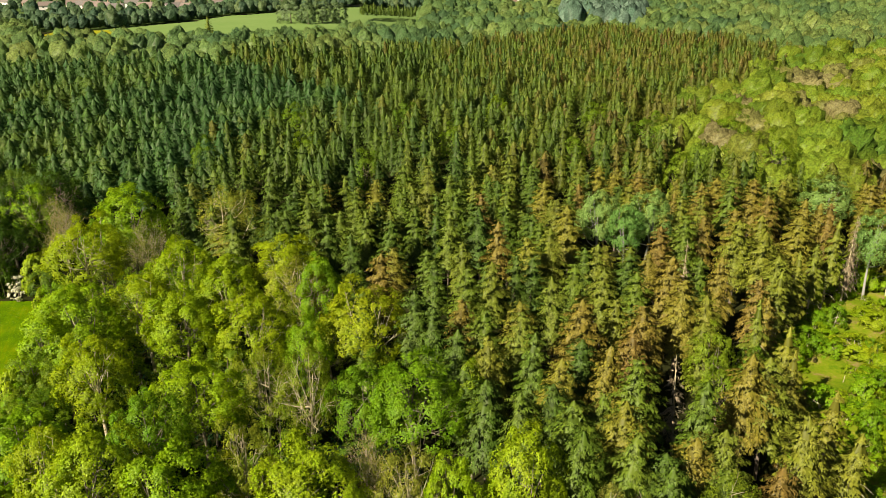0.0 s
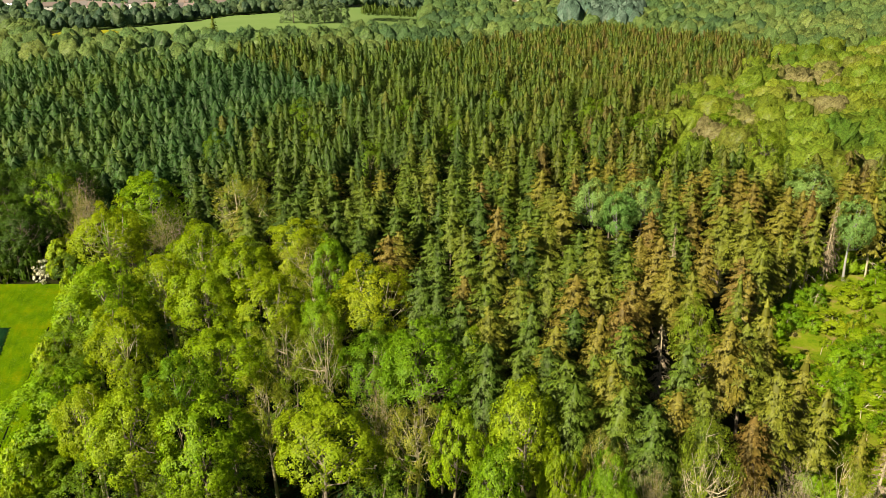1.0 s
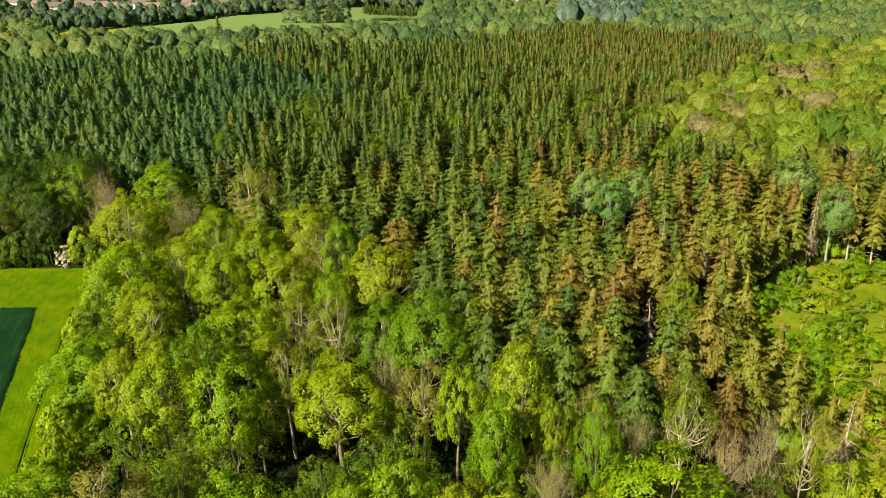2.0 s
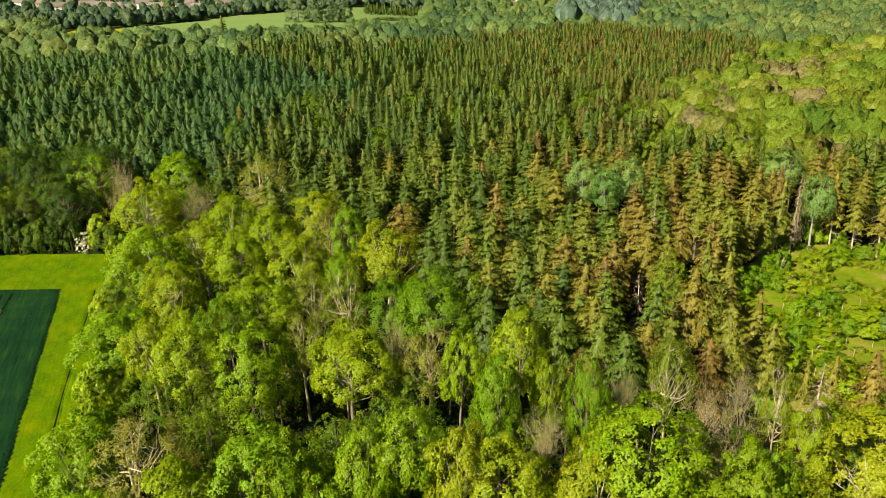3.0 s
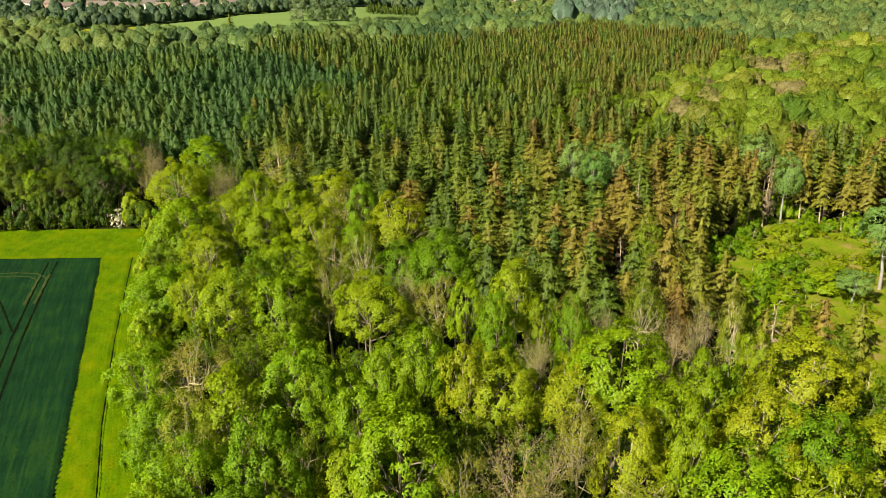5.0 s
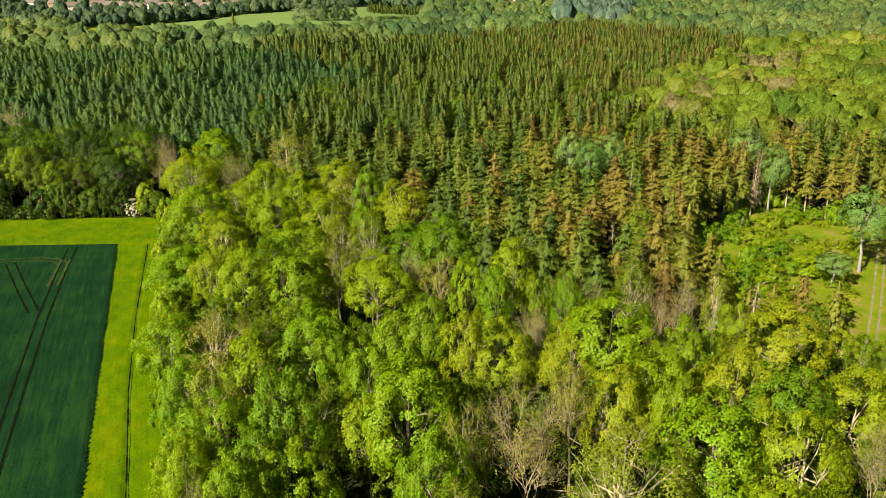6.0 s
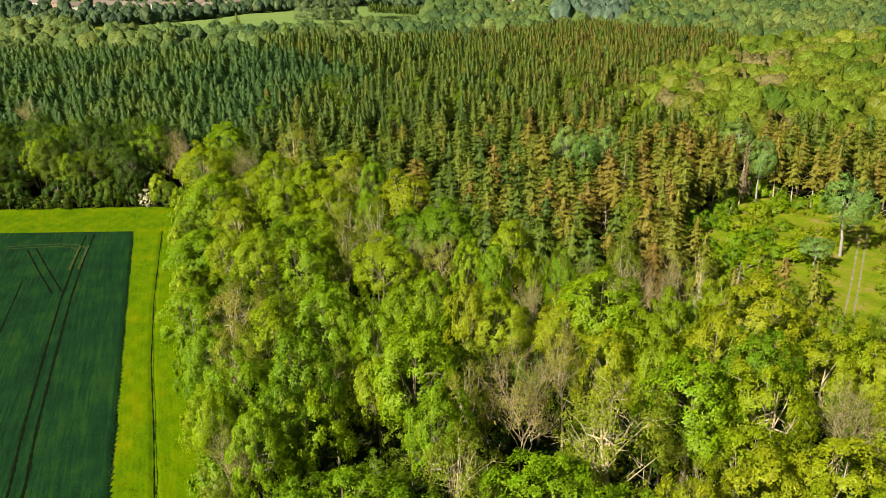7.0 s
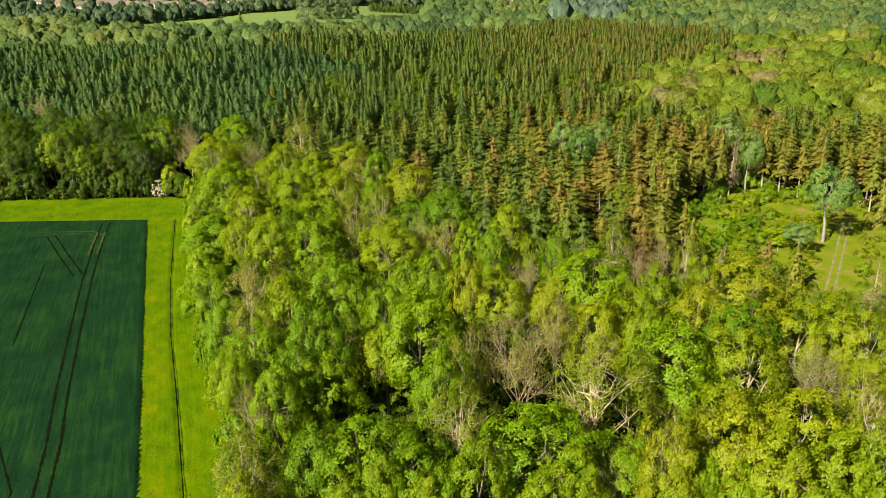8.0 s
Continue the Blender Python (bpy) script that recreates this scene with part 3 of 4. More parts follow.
def crop_height(x, y):
    return 0.02 + (0.62 + 0.03 * np.sin(x * 6.5 + y * 2.3)) * smooth(-0.3, 0.5, away(x, y, FIELD + FIELD[:1]))


def off_trams(x, y):
    """Where the crop stands: clear of the wheel lines."""
    return np.min([np.abs(away(x, y, line) - (0.95 if k < 2 else 0.0)) for k, line in enumerate(TRAMS)], axis=0) > 0.3


def ruts(name, line, gap, wide, fn, mat, label, category, sides=(-1, 1)):
    """Flat strips along a broken line, one to each side: worn soil, trampled crop, painted groove shade."""
    P = np.array([(x0 + (x1 - x0) * t, y0 + (y1 - y0) * t) for (x0, y0), (x1, y1) in zip(line, line[1:]) for t in np.linspace(0, 1, 30, endpoint=False)])
    d = np.gradient(P, axis=0)
    n = np.column_stack([-d[:, 1], d[:, 0]]) / np.linalg.norm(d, axis=1, keepdims=True)
    wob = wide * (1 + 0.25 * np.sin(np.arange(len(P)) * 1.3) + 0.2 * np.sin(np.arange(len(P)) * 0.37))
    for side in sides:
        rows = [P + n * (side * gap + k * wob)[:, None] for k in (-0.5, 0, 0.5)]
        V = np.concatenate([np.column_stack([q, fn(q[:, 0], q[:, 1]) + 0.03]) for q in rows])
        m, a = len(P), np.arange(len(P) - 1)
        F = np.concatenate([np.column_stack([a + k * m, a + 1 + k * m, a + 1 + (k + 1) * m, a + (k + 1) * m]) for k in (0, 1)])
        tagged(new(name, mesh_of(name, V, F, mat, smooth_faces=True)), label, category, kind="structure")


# flat strips above the grass, coloured as the furrow's shade
ruts("ditch", DITCH, 0.0, 0.22, lambda x, y: 0 * x + 0.43, groove_shade, "near-black strip laid over the grass margin's narrow furrow for its shade", "ditch", (1,))
ruts("ditch", [(-59.5, 79), (-52.8, 58), (-46.5, 41.5)], 0.0, 0.16, lambda x, y: 0 * x + 0.44, groove_shade, "near-black strip laid over the grass margin's narrow furrow for its shade", "ditch", (1,))
# flat strips on top of the crop; the wheel lines' shade is their colour
for k, line in enumerate(TRAMS):
    ruts("tramline", line, 0.95 if k < 2 else 0.0, 0.36 if k < 2 else 0.22, lambda x, y: 0 * x + 0.66, groove_shade, "near-black strip laid on the crop for the shade in a wheel line", "track", (-1, 1) if k < 2 else (1,))
ruts("headland", [(-112, 110.2), (-106, 111.2), (-100, 111.6), (-95.5, 111), (-92.8, 109), (-91.5, 106)], 0.95, 0.5, lambda x, y: 0 * x + 0.66, trampled, "pale trampled headland turn in the crop", "track")
ruts("headland", [(-93, 111), (-90.5, 102), (-88.5, 95)], 0.95, 0.55, lambda x, y: crop_height(x, y) + 0.05, trampled, "pale trampled headland turn in the crop", "track")
grid_in("field_margin", MARGIN, 0.4, (-180, 0, -80, 144), margin_height, grass, "bright green uncut grass margin along the wood", "grass", (-132, 0, -80, 144), FIELD)
grid_in("crop_field", FIELD, 0.45, (-180, -10, -80, 122.2), crop_height, crop, "blue-green young cereal crop with tractor tramlines", "field", (-132, -10, -80, 122.2))

CLEARING = [(48, 70), (45, 102), (53, 116), (62, 126), (75, 139), (90, 146), (104, 138), (114, 122), (130, 110), (140, 90), (120, 60), (86, 52), (74, 58)]
TRACK = [(101, 113), (95.3, 103.3), (82.2, 80.8), (71.5, 62.9), (64, 50)]


def clearing_height(x, y):
    d = away(x, y, TRACK)
    return 0.40 + 0.25 * np.sin(x * 0.55) * np.sin(y * 0.47 + 1) * np.clip((d - 1.5) / 3, 0, 1) - 0.10 * np.exp(-((d - 0.75) / 0.3) ** 2)


ruts("track", TRACK, 0.75, 0.4, clearing_height, rut, "pale worn wheel rut of a forest track", "track")
grid_in("clearing", CLEARING, 0.45, (44, 142, 50, 147), clearing_height, bramble, "rough grassy clearing with bramble and dry stalks", "clearing")
TOWN = [(-300, 546), (-236, 562), (-214, 612), (-196, 690), (-143, 764), (-93, 798), (-22, 890), (-22, 1040), (-640, 1040), (-390, 530)]
FAR_FIELD = [(-243, 556), (-225, 584), (-198, 634), (-190, 690), (-168, 705), (-143, 758), (-93, 794), (-12, 878), (4, 700), (6, 575), (-28, 545), (-60, 490), (-110, 452), (-190, 470), (-215, 520)]
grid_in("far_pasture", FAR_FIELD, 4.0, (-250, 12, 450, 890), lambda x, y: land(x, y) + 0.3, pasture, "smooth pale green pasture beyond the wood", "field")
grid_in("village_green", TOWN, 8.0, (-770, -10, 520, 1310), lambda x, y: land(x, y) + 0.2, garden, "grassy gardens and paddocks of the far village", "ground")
grid_in("rape_strip", [(-272, 545), (-236, 552), (-216, 520), (-210, 470), (-262, 470)], 4.0, (-290, -200, 460, 560), lambda x, y: land(x, y) + 0.6, rape, "yellow flowering rape strip beside the pasture", "field")

# ---- stands of trees: outlines on the plan ----
FRONT = [(-75, 140), (-80, 165), (-64, 170), (-53, 148), (-36, 131), (-23, 124), (-16, 102), (-6, 94), (-1, 79), (5, 71), (14, 65), (24, 61), (30, 51), (36, 46),
         (50, 58), (56, 60), (60, 46), (74, 46), (95, 40), (95, -30), (-22, -30), (-28, -5), (-34, 17), (-42, 41), (-56, 79), (-72, 127)]
HEDGE = [(-165, 149), (-82, 149), (-84, 165), (-95, 178), (-130, 182), (-180, 182)]
SPRUCE = [(-64, 172), (-53, 150), (-36, 133), (-22, 126), (-14, 104), (-5, 96), (1, 80), (6, 73), (15, 67), (25, 62), (31, 58), (38, 60), (46, 68), (47, 102), (57, 116), (65, 124), (78, 138),
          (90, 142), (102, 136), (112, 122), (132, 112), (142, 100), (170, 110), (150, 165), (92, 182), (75, 192), (69, 233), (76, 247), (118, 318), (160, 369), (203, 465), (192, 517), (159, 534), (138, 611), (121, 613), (90, 586),
          (66, 560), (44, 530), (23, 492), (5, 453), (-14, 440), (-30, 396), (-45, 372), (-59, 364), (-76, 392), (-89, 367), (-97, 347), (-89, 316), (-56, 311), (-29, 283), (-29, 265), (-58, 254), (-66, 226), (-65, 186)]
TEAL = [(-185, 186), (-130, 184), (-66, 178), (-67, 226), (-59, 256), (-31, 267), (-31, 281), (-57, 309), (-98, 345), (-163, 340), (-194, 342), (-270, 340)]
EAST = [(71, 233), (78, 246), (120, 317), (162, 368), (196, 440), (330, 440), (205, 190), (172, 112), (152, 167), (94, 184), (77, 192)]
BEYOND = [(-98, 349), (-90, 369), (-77, 394), (-59, 367), (-45, 375), (-31, 399), (-15, 443), (4, 456), (22, 495), (43, 533), (20, 585), (-18, 567), (-36, 525), (-59, 497), (-77, 475), (-96, 466), (-110, 456), (-128, 462), (-145, 452), (-164, 469),
          (-184, 477), (-195, 470), (-187, 455), (-198, 452), (-216, 458), (-241, 466), (-264, 500), (-290, 538), (-400, 535), (-275, 345), (-194, 344)]
FAR_EAST = [(205, 468), (194, 520), (161, 537), (140, 614), (121, 616), (88, 590), (64, 563), (45, 536), (22, 588), (-14, 596), (-16, 690), (-8, 880), (-22, 900), (-22, 990), (585, 990), (335, 442)]

# ---- tree variants ----
rng = np.random.default_rng(7)
SIZES = [(17, 5.0), (18, 5.4), (16, 4.6)]


def leafy_kind(name, seed, leaves, size, wood_mat, leaf_mat, label, limbs=12, twigs=3, lobe=0.25, bunch=12, **more):
    return [tree_thing(name, *leafy_tree(seed + i, h, r, 52, leaves, size, limbs=limbs, twigs=twigs, lobe=lobe, bunch=bunch, **more), wood_mat, leaf_mat, label, r, h) for i, (h, r) in enumerate(SIZES)]


green = leafy_kind("broadleaf_tree", 10, 16000, 0.165, bark, leaf_green, "fresh green broadleaf tree with a billowing dense crown", bunch=18)
yellow = leafy_kind("broadleaf_tree", 20, 15000, 0.165, bark_pale, leaf_yellow, "yellow-green spring broadleaf tree in young leaf", twigs=4, bunch=18)
olive = leafy_kind("half_leafed_tree", 30, 7500, 0.14, bark_pale, leaf_olive, "olive half-leafed tree with twigs showing through", limbs=18, twigs=7, deep=0.6)
understory = leafy_kind("understory_tree", 40, 5000, 0.18, bark, leaf_mid, "low dark green tree filling the wood below the canopy", limbs=6, twigs=0, crown_low=0.15)
bare = [tree_thing("bare_tree", *open_tree(50 + i, h, r, 2600, 0.10), bark_cream, leaf_olive, "nearly bare pale-limbed tree just coming into leaf", r, h) for i, (h, r) in enumerate([(18, 4.2), (16, 3.8), (17, 4.6)])]
pale = [tree_thing("silver_leafed_tree", *leafy_tree(70 + i, 15, 3.6, 40, 9000, 0.17, limbs=8, crown_low=0.32), bark_stem, leaf_pale, "silvery green broadleaf tree with a rounded crown", 3.6, 15) for i in range(2)]
def spruce_kind(seed, mat, label):
    return [tree_thing("spruce_tree", *spruce_tree(seed + i, h, r, 13, 12, 5200, 0.25, twigs=10, low=0.4, shape=0.42, fan=0.32, core=0.5), bark_spruce, mat, label, r, h) for i, (h, r) in enumerate([(19, 3.6), (20, 3.9), (18, 3.4), (19, 3.2)])]


spruces = spruce_kind(90, needle, "tall dense green plantation spruce with drooping boughs")
brown_spruces = spruce_kind(95, needle_old, "tall olive-brown plantation spruce with drooping boughs")
dead = [tree_thing("dead_spruce", *spruce_tree(110 + i, 17, 2.0, 18, 9, 900, 0.24, twigs=40, gappy=0.25, low=0.25, droop=0.6, core=0.12, fan=0.16), bark_pale, needle_dry, "dead spruce with grey-brown dry boughs", 2.0, 17) for i in range(2)]
shrubs = [tree_thing("shrub", *leafy_tree(130 + i, 4.5, 2.4, 22, 3600, 0.17, crown_low=-0.08, limbs=4), bark, leaf_green, "rounded green shrub at the wood's edge", 2.4, 4.5, "shrub") for i in range(3)]
scrub = [tree_thing("scrub_bush", *leafy_tree(140 + i, 3.0, 2.2, 18, 2600, 0.15, crown_low=-0.1, limbs=3), bark, leaf_yellow, "low yellow-green scrub bush in the clearing", 2.2, 3.0, "shrub") for i in range(3)]
thorn = [tree_thing("hawthorn_bush", *leafy_tree(150, 5.5, 2.6, 16, 1200, 0.2, crown_low=-0.1, limbs=5), bark, blossom, "hawthorn bush covered in white blossom", 2.6, 5.5, "shrub")]

# ---- foreground broadleaf wood: x, y, crown radius, height ----
GREEN = [(-66, 149, 4.4, 21), (-72.5, 147, 2.2, 15), (-21.4, 117.7, 2.6, 20), (-41.4, 106.5, 3.9, 18), (-21.2, 102.1, 2.5, 16), (-57.7, 104.9, 3.9, 18), (-32.6, 85.1, 4.0, 18), (-36.6, 79.8, 2.9, 17), (-3.8, 82.4, 4.2, 19), (-11.3, 85.8, 3.3, 18), (-52.7, 76.0, 3.6, 16), (-38.9, 67.5, 3.4, 18), (-29.3, 65.1, 3.3, 19), (-15.2, 66.8, 4.0, 19), (0.0, 65.9, 2.9, 18), (8.1, 64.8, 3.6, 19), (4.2, 54.4, 2.6, 18), (15.8, 52.7, 2.4, 19), (19.6, 40.7, 4.7, 20), (3.7, 39.7, 3.5, 19), (32.9, 39.0, 2.0, 17), (37.0, 22.7, 3.4, 19), (-44.4, 46.2, 3.1, 16)]
GREEN_MORE = [(-22.0, 38.8, 3.9, 19), (-17.7, 39.1, 2.4, 19), (-10.6, 40.2, 2.6, 19), (-6.9, 42.4, 3.1, 19), (-13.6, 29.8, 2.6, 19), (-7.6, 21.4, 3.8, 21), (-39.0, 33.0, 2.5, 16), (-30.3, 22.2, 3.1, 18), (-22.8, 20.7, 3.0, 19), (-13.2, 21.9, 2.4, 17), (-24.3, 12.0, 2.8, 19), (-20.4, 11.7, 2.7, 18), (-6.0, 10.3, 2.4, 20), (-34.5, 15.9, 2.5, 16), (-25.1, 7.4, 2.3, 18), (-13.9, -2.1, 4.2, 19), (-19.4, -2.0, 2.7, 18), (6.2, -2.6, 5.0, 18), (25.4, 13.7, 3.9, 20), (14.8, -4.6, 2.7, 17), (-7.5, -5.8, 3.0, 17)]
YELLOW = [(-68.9, 136.0, 5.3, 20), (-47.4, 123.9, 4.2, 20), (-29.0, 129.0, 5.4, 20), (-49.9, 113.7, 4.6, 18), (-37.9, 120.8, 3.7, 18), (-29.9, 104.5, 3.9, 18), (-13.3, 105.1, 5.8, 19), (-49.4, 93.0, 3.6, 18), (3.1, 84.3, 2.2, 18), (-45.7, 72.0, 2.8, 17), (11.0, 58.2, 2.0, 17), (13.8, 39.4, 3.2, 19), (24.1, 30.6, 2.9, 19), (29.5, 36.4, 2.4, 18), (40.3, 46.0, 2.1, 18), (45.5, 42.9, 3.8, 19), (17.6, 25.1, 3.1, 19), (22.2, 22.2, 2.3, 19), (32.3, 25.9, 3.7, 19), (-29.0, 35.2, 3.4, 19), (-0.4, 39.2, 2.3, 18), (34.4, 13.2, 3.6, 19)]
YELLOW_MORE = [(28.4, 2.8, 3.2, 19), (18.0, -8.5, 2.3, 19), (26.7, -5.8, 3.1, 19), (59.6, 51.4, 2.0, 10), (62.7, 47.8, 2.1, 9), (46.8, 26.0, 3.2, 18), (52.5, 25.8, 2.8, 18), (55.4, 21.8, 2.7, 18), (51.3, 12.5, 2.5, 18), (36.3, -0.8, 3.8, 19), (29.4, -9.6, 2.9, 19), (36.5, -8.2, 3.0, 19), (41.2, -8.3, 2.7, 19), (-1.1, -7.9, 2.4, 17)]
OLIVE = [(-46.3, 154.2, 4.3, 20), (-25.8, 119.0, 3.9, 18), (-25.2, 88.9, 2.8, 18), (-18.6, 85.3, 2.7, 18), (-22.9, 71.4, 2.5, 18), (-4.6, 67.3, 2.5, 18), (16.7, 60.8, 2.2, 18), (27.3, 58.8, 3.2, 19), (39.6, 53.4, 2.1, 19), (12.2, 25.3, 2.0, 19), (-37.2, 45.1, 4.1, 18), (-34.1, 31.5, 2.9, 17), (-19.0, 22.7, 2.3, 19), (-1.4, 17.3, 2.2, 19), (-2.4, 3.6, 2.8, 19), (16.0, 8.3, 5.1, 20), (21.9, -1.6, 2.2, 18), (45.5, 2.0, 2.7, 19), (-26.4, -5.4, 2.5, 17)]
BARE = [(-59.5, 140.2, 3.6, 20), (-9.2, 71.9, 2.3, 18), (9.1, 47.2, 2.2, 19), (20.8, 56.2, 2.1, 19), (28.4, 51.1, 2.8, 19), (34.9, 51.8, 2.6, 20), (28.5, 44.9, 2.3, 18), (44.1, 38.6, 2.0, 16), (5.6, 18.5, 4.3, 23), (-29.1, 6.1, 2.5, 17), (11.3, -6.7, 2.0, 17), (44.2, 15.5, 3.8, 19)]

GREEN, YELLOW = GREEN + GREEN_MORE, YELLOW + YELLOW_MORE
listed = GREEN + YELLOW + OLIVE + BARE


def grown(rows, wide=1.42):
    return [(x, y, min(6.8, r * (wide if y < 50 or x < 0 else 1.12) * rng.uniform(0.95, 1.08)), h * rng.uniform(0.92, 1.08)) for x, y, r, h in rows]


fill = clear_of(scatter(FRONT, 5.2, rng, 0.6), [(x, y, r) for x, y, r, _ in listed], 1.6)
tone = rng.random(len(fill))
south = fill[:, 1] < -8
plant(green, grown(GREEN) + [(x, y, rng.uniform(2.4, 3.6), rng.uniform(14, 17)) for x, y in fill[south & (tone < 0.5)]], "trees of the broadleaf wood", rng)
plant(yellow, grown(YELLOW) + [(x, y, rng.uniform(2.4, 3.6), rng.uniform(14, 17)) for x, y in fill[south & (tone >= 0.5)]], "yellow-green trees of the wood", rng)
plant(olive, grown(OLIVE), "half-leafed trees of the wood", rng)
plant(bare, grown(BARE, 1.35) + [(-80.3, 149, 4.8, 23.5), (-147, 200, 6.5, 24)], "bare trees of the wood", rng)
plant(understory, [(x, y, rng.uniform(2.6, 4.0), rng.uniform(8, 13.5)) for x, y in fill[~south & (tone < 0.9)]], "low trees below the canopy", rng)
edge = [(-75.5, 136), (-73, 127), (-64, 96), (-57, 78), (-49, 55), (-42.5, 39), (-36, 22), (-30, 2), (-26, -12)]
along = [(x0 + (x1 - x0) * t + rng.normal(0, 0.8) + 1.5, y0 + (y1 - y0) * t, rng.uniform(2.0, 3.4), rng.uniform(4.5, 11))
         for (x0, y0), (x1, y1) in zip(edge, edge[1:]) for t in np.arange(0, 1, 2.8 / math.hypot(x1 - x0, y1 - y0))]
hedge_foot = [(x, 145.5 + rng.normal(0, 0.8), rng.uniform(1.8, 3.2), rng.uniform(2.5, 10)) for x in np.arange(-165, -80, 2.1) if abs(x + 89.5) > 2.5]
plant(shrubs, along + [(-86.5, 148, 3.4, 9)], "shrubs along the wood's edge", rng)
hedge_shrubs = [tree_thing("shrub", *leafy_tree(134 + i, 5, 2.4, 20, 3400, 0.17, crown_low=-0.05, limbs=6, twigs=2), bark_pale, leaf_shaded, "dark green shrub at the hedgerow's foot", 2.4, 5, "shrub") for i in range(3)]
plant(hedge_shrubs, [(x, y, r * 1.15, h) for x, y, r, h in hedge_foot if rng.random() < 0.92], "shrubs at the hedgerow's foot", rng)
plant(thorn, [(-89.5, 144.5, 2.3, 5.0)], "", rng)

# ---- hedgerow of tall trees at the field's end ----
hs = scatter(HEDGE, 5.2, rng, 0.6)
hs = hs[np.hypot(hs[:, 0] + 84, (hs[:, 1] - 152) * 0.6) > 7]
hedge_trees = leafy_kind("hedgerow_tree", 60, 8000, 0.17, bark, leaf_shaded, "tall dark green hedgerow tree with pale stems", crown_low=0.16, limbs=16, twigs=4, deep=0.5)
hedge_green = leafy_kind("hedgerow_tree", 63, 8000, 0.17, bark_pale, leaf_green, "tall fresh green hedgerow tree with pale leaning stems", crown_low=0.4, limbs=16, twigs=4, deep=0.4)
# these few keep the fresh green; the rest wear the shade-darkened leaves
lit = rng.random(len(hs)) < 0.1
tall = [(x, y, rng.uniform(3.4, 5.4), rng.uniform(13, 18) if y < 160 else rng.uniform(17, 22)) for x, y in hs]
plant(hedge_trees, [s for s, k in zip(tall, lit) if not k], "dark trees of the hedgerow", rng, 5.0)
plant(hedge_green, [s for s, k in zip(tall, lit) if k], "green trees of the hedgerow", rng, 5.0)

# ---- spruce plantation ----
SPRUCE_NEAR = [(-12.4, 104.2), (-4.8, 105.0), (-2.3, 98.1), (2.1, 103.8), (5.7, 97.0), (10.9, 97.8), (17.4, 109.8), (26.4, 106.3), (29.9, 101.1), (36.5, 108.2), (41.1, 107.0), (49.6, 111.2), (1.1, 93.6), (6.0, 91.0), (11.4, 88.5), (13.9, 84.7), (2.4, 84.9), (9.5, 76.8), (4.6, 79.4), (14.5, 73.2), (18.0, 76.6), (19.6, 73.1), (24.6, 83.1), (20.5, 87.5), (19.5, 101.4), (37.9, 82.8), (30.8, 70.7), (22.9, 66.7), (41.2, 84.1), (39.5, 69.4), (34.7, 64.5), (37.7, 97.2), (26.1, 95.6), (17.8, 90.7), (13.5, 67.5), (18.2, 67), (22.5, 61.5), (28, 63.5), (27.2, 70.5), (13, 79.5), (30, 77)]
SPRUCE_MID = [(-22.8, 138.2), (-17.7, 133.2), (-10.8, 137.1), (-6.1, 144.5), (-2.2, 146.2), (-11.2, 117.7), (-1.7, 122.6), (0.1, 142.5), (3.2, 132.5), (3.4, 117.3), (7.8, 118.4), (7.0, 145.9), (9.9, 138.7), (15.0, 129.1), (12.1, 120.8), (15.2, 122.1), (19.7, 133.6), (24.9, 143.4), (25.2, 128.8), (27.7, 128.7), (21.6, 119.3), (26.6, 117.8), (31.3, 114.0), (30.9, 120.3), (36.6, 116.3), (41.8, 139.4), (47.7, 142.6), (42.9, 119.9), (46.7, 119.8), (57.2, 120.8), (57.6, 129.3), (68.2, 153.2), (62.9, 161.9), (63.6, 171.3), (55.8, 135.6), (70.3, 141.8), (82.5, 175.5), (52.8, 146.1)]
own = SPRUCE_NEAR + SPRUCE_MID
PALE = [(31.5, 151, 4.0, 20.5), (37, 148.5, 3.6, 18.5), (43, 152, 4.0, 20.5), (86.5, 164, 5.0, 19), (84.6, 140.2, 3.4, 19), (87.4, 97.7, 4.8, 19.5), (77.4, 90.2, 3.2, 8)]
DEAD = [(31.6, 89.9, 2.2, 16), (43.9, 129.7, 1.8, 18), (78.7, 137.5, 2.0, 19), (81, 140.5, 1.8, 18), (77.8, 58, 2.8, 11), (42.5, 72, 1.6, 13), (50.5, 64.8, 2.2, 12.7)]
LEAFY_IN = [(38.2, 97, 3.2, 16), (37.1, 90.5, 3.0, 14), (45, 98, 2.4, 12), (88.6, 234, 6, 19), (62.8, 230, 6, 20), (-48.8, 244, 5.5, 19), (-66, 205, 4, 19), (-13, 254, 4.5, 19), (2.2, 228, 4, 18), (-21.5, 194, 4, 19), (88.8, 201, 6, 20), (35, 205, 4, 19), (60, 190, 4, 19), (20, 270, 4.5, 19), (-40, 215, 4, 19), (52, 258, 4.5, 19)]
plant(pale, PALE, "silver-leafed trees", rng)
plant(dead, DEAD, "dead spruces", rng)
plant(leafy_kind("woodland_tree", 65, 7000, 0.20, bark, leaf_mid, "bright broadleaf tree standing among the spruces"), LEAFY_IN, "broadleaf trees among the spruces", rng)
EDGE = [(45.5, 72), (46.5, 79), (45, 86), (47, 93), (46, 100), (50, 107), (56, 116), (62, 123.5), (69, 131), (74, 136), (89.7, 141), (93.5, 138), (97.2, 134), (102, 133), (106, 127), (111, 121), (118, 116)]
taken = [(x, y, 2.6) for x, y in own + EDGE] + [(x, y, r) for x, y, r, _ in PALE + DEAD + LEAFY_IN]
sp = scatter(SPRUCE, 6.4, rng, 0.8, 23)
close = sp[:, 1] < 150
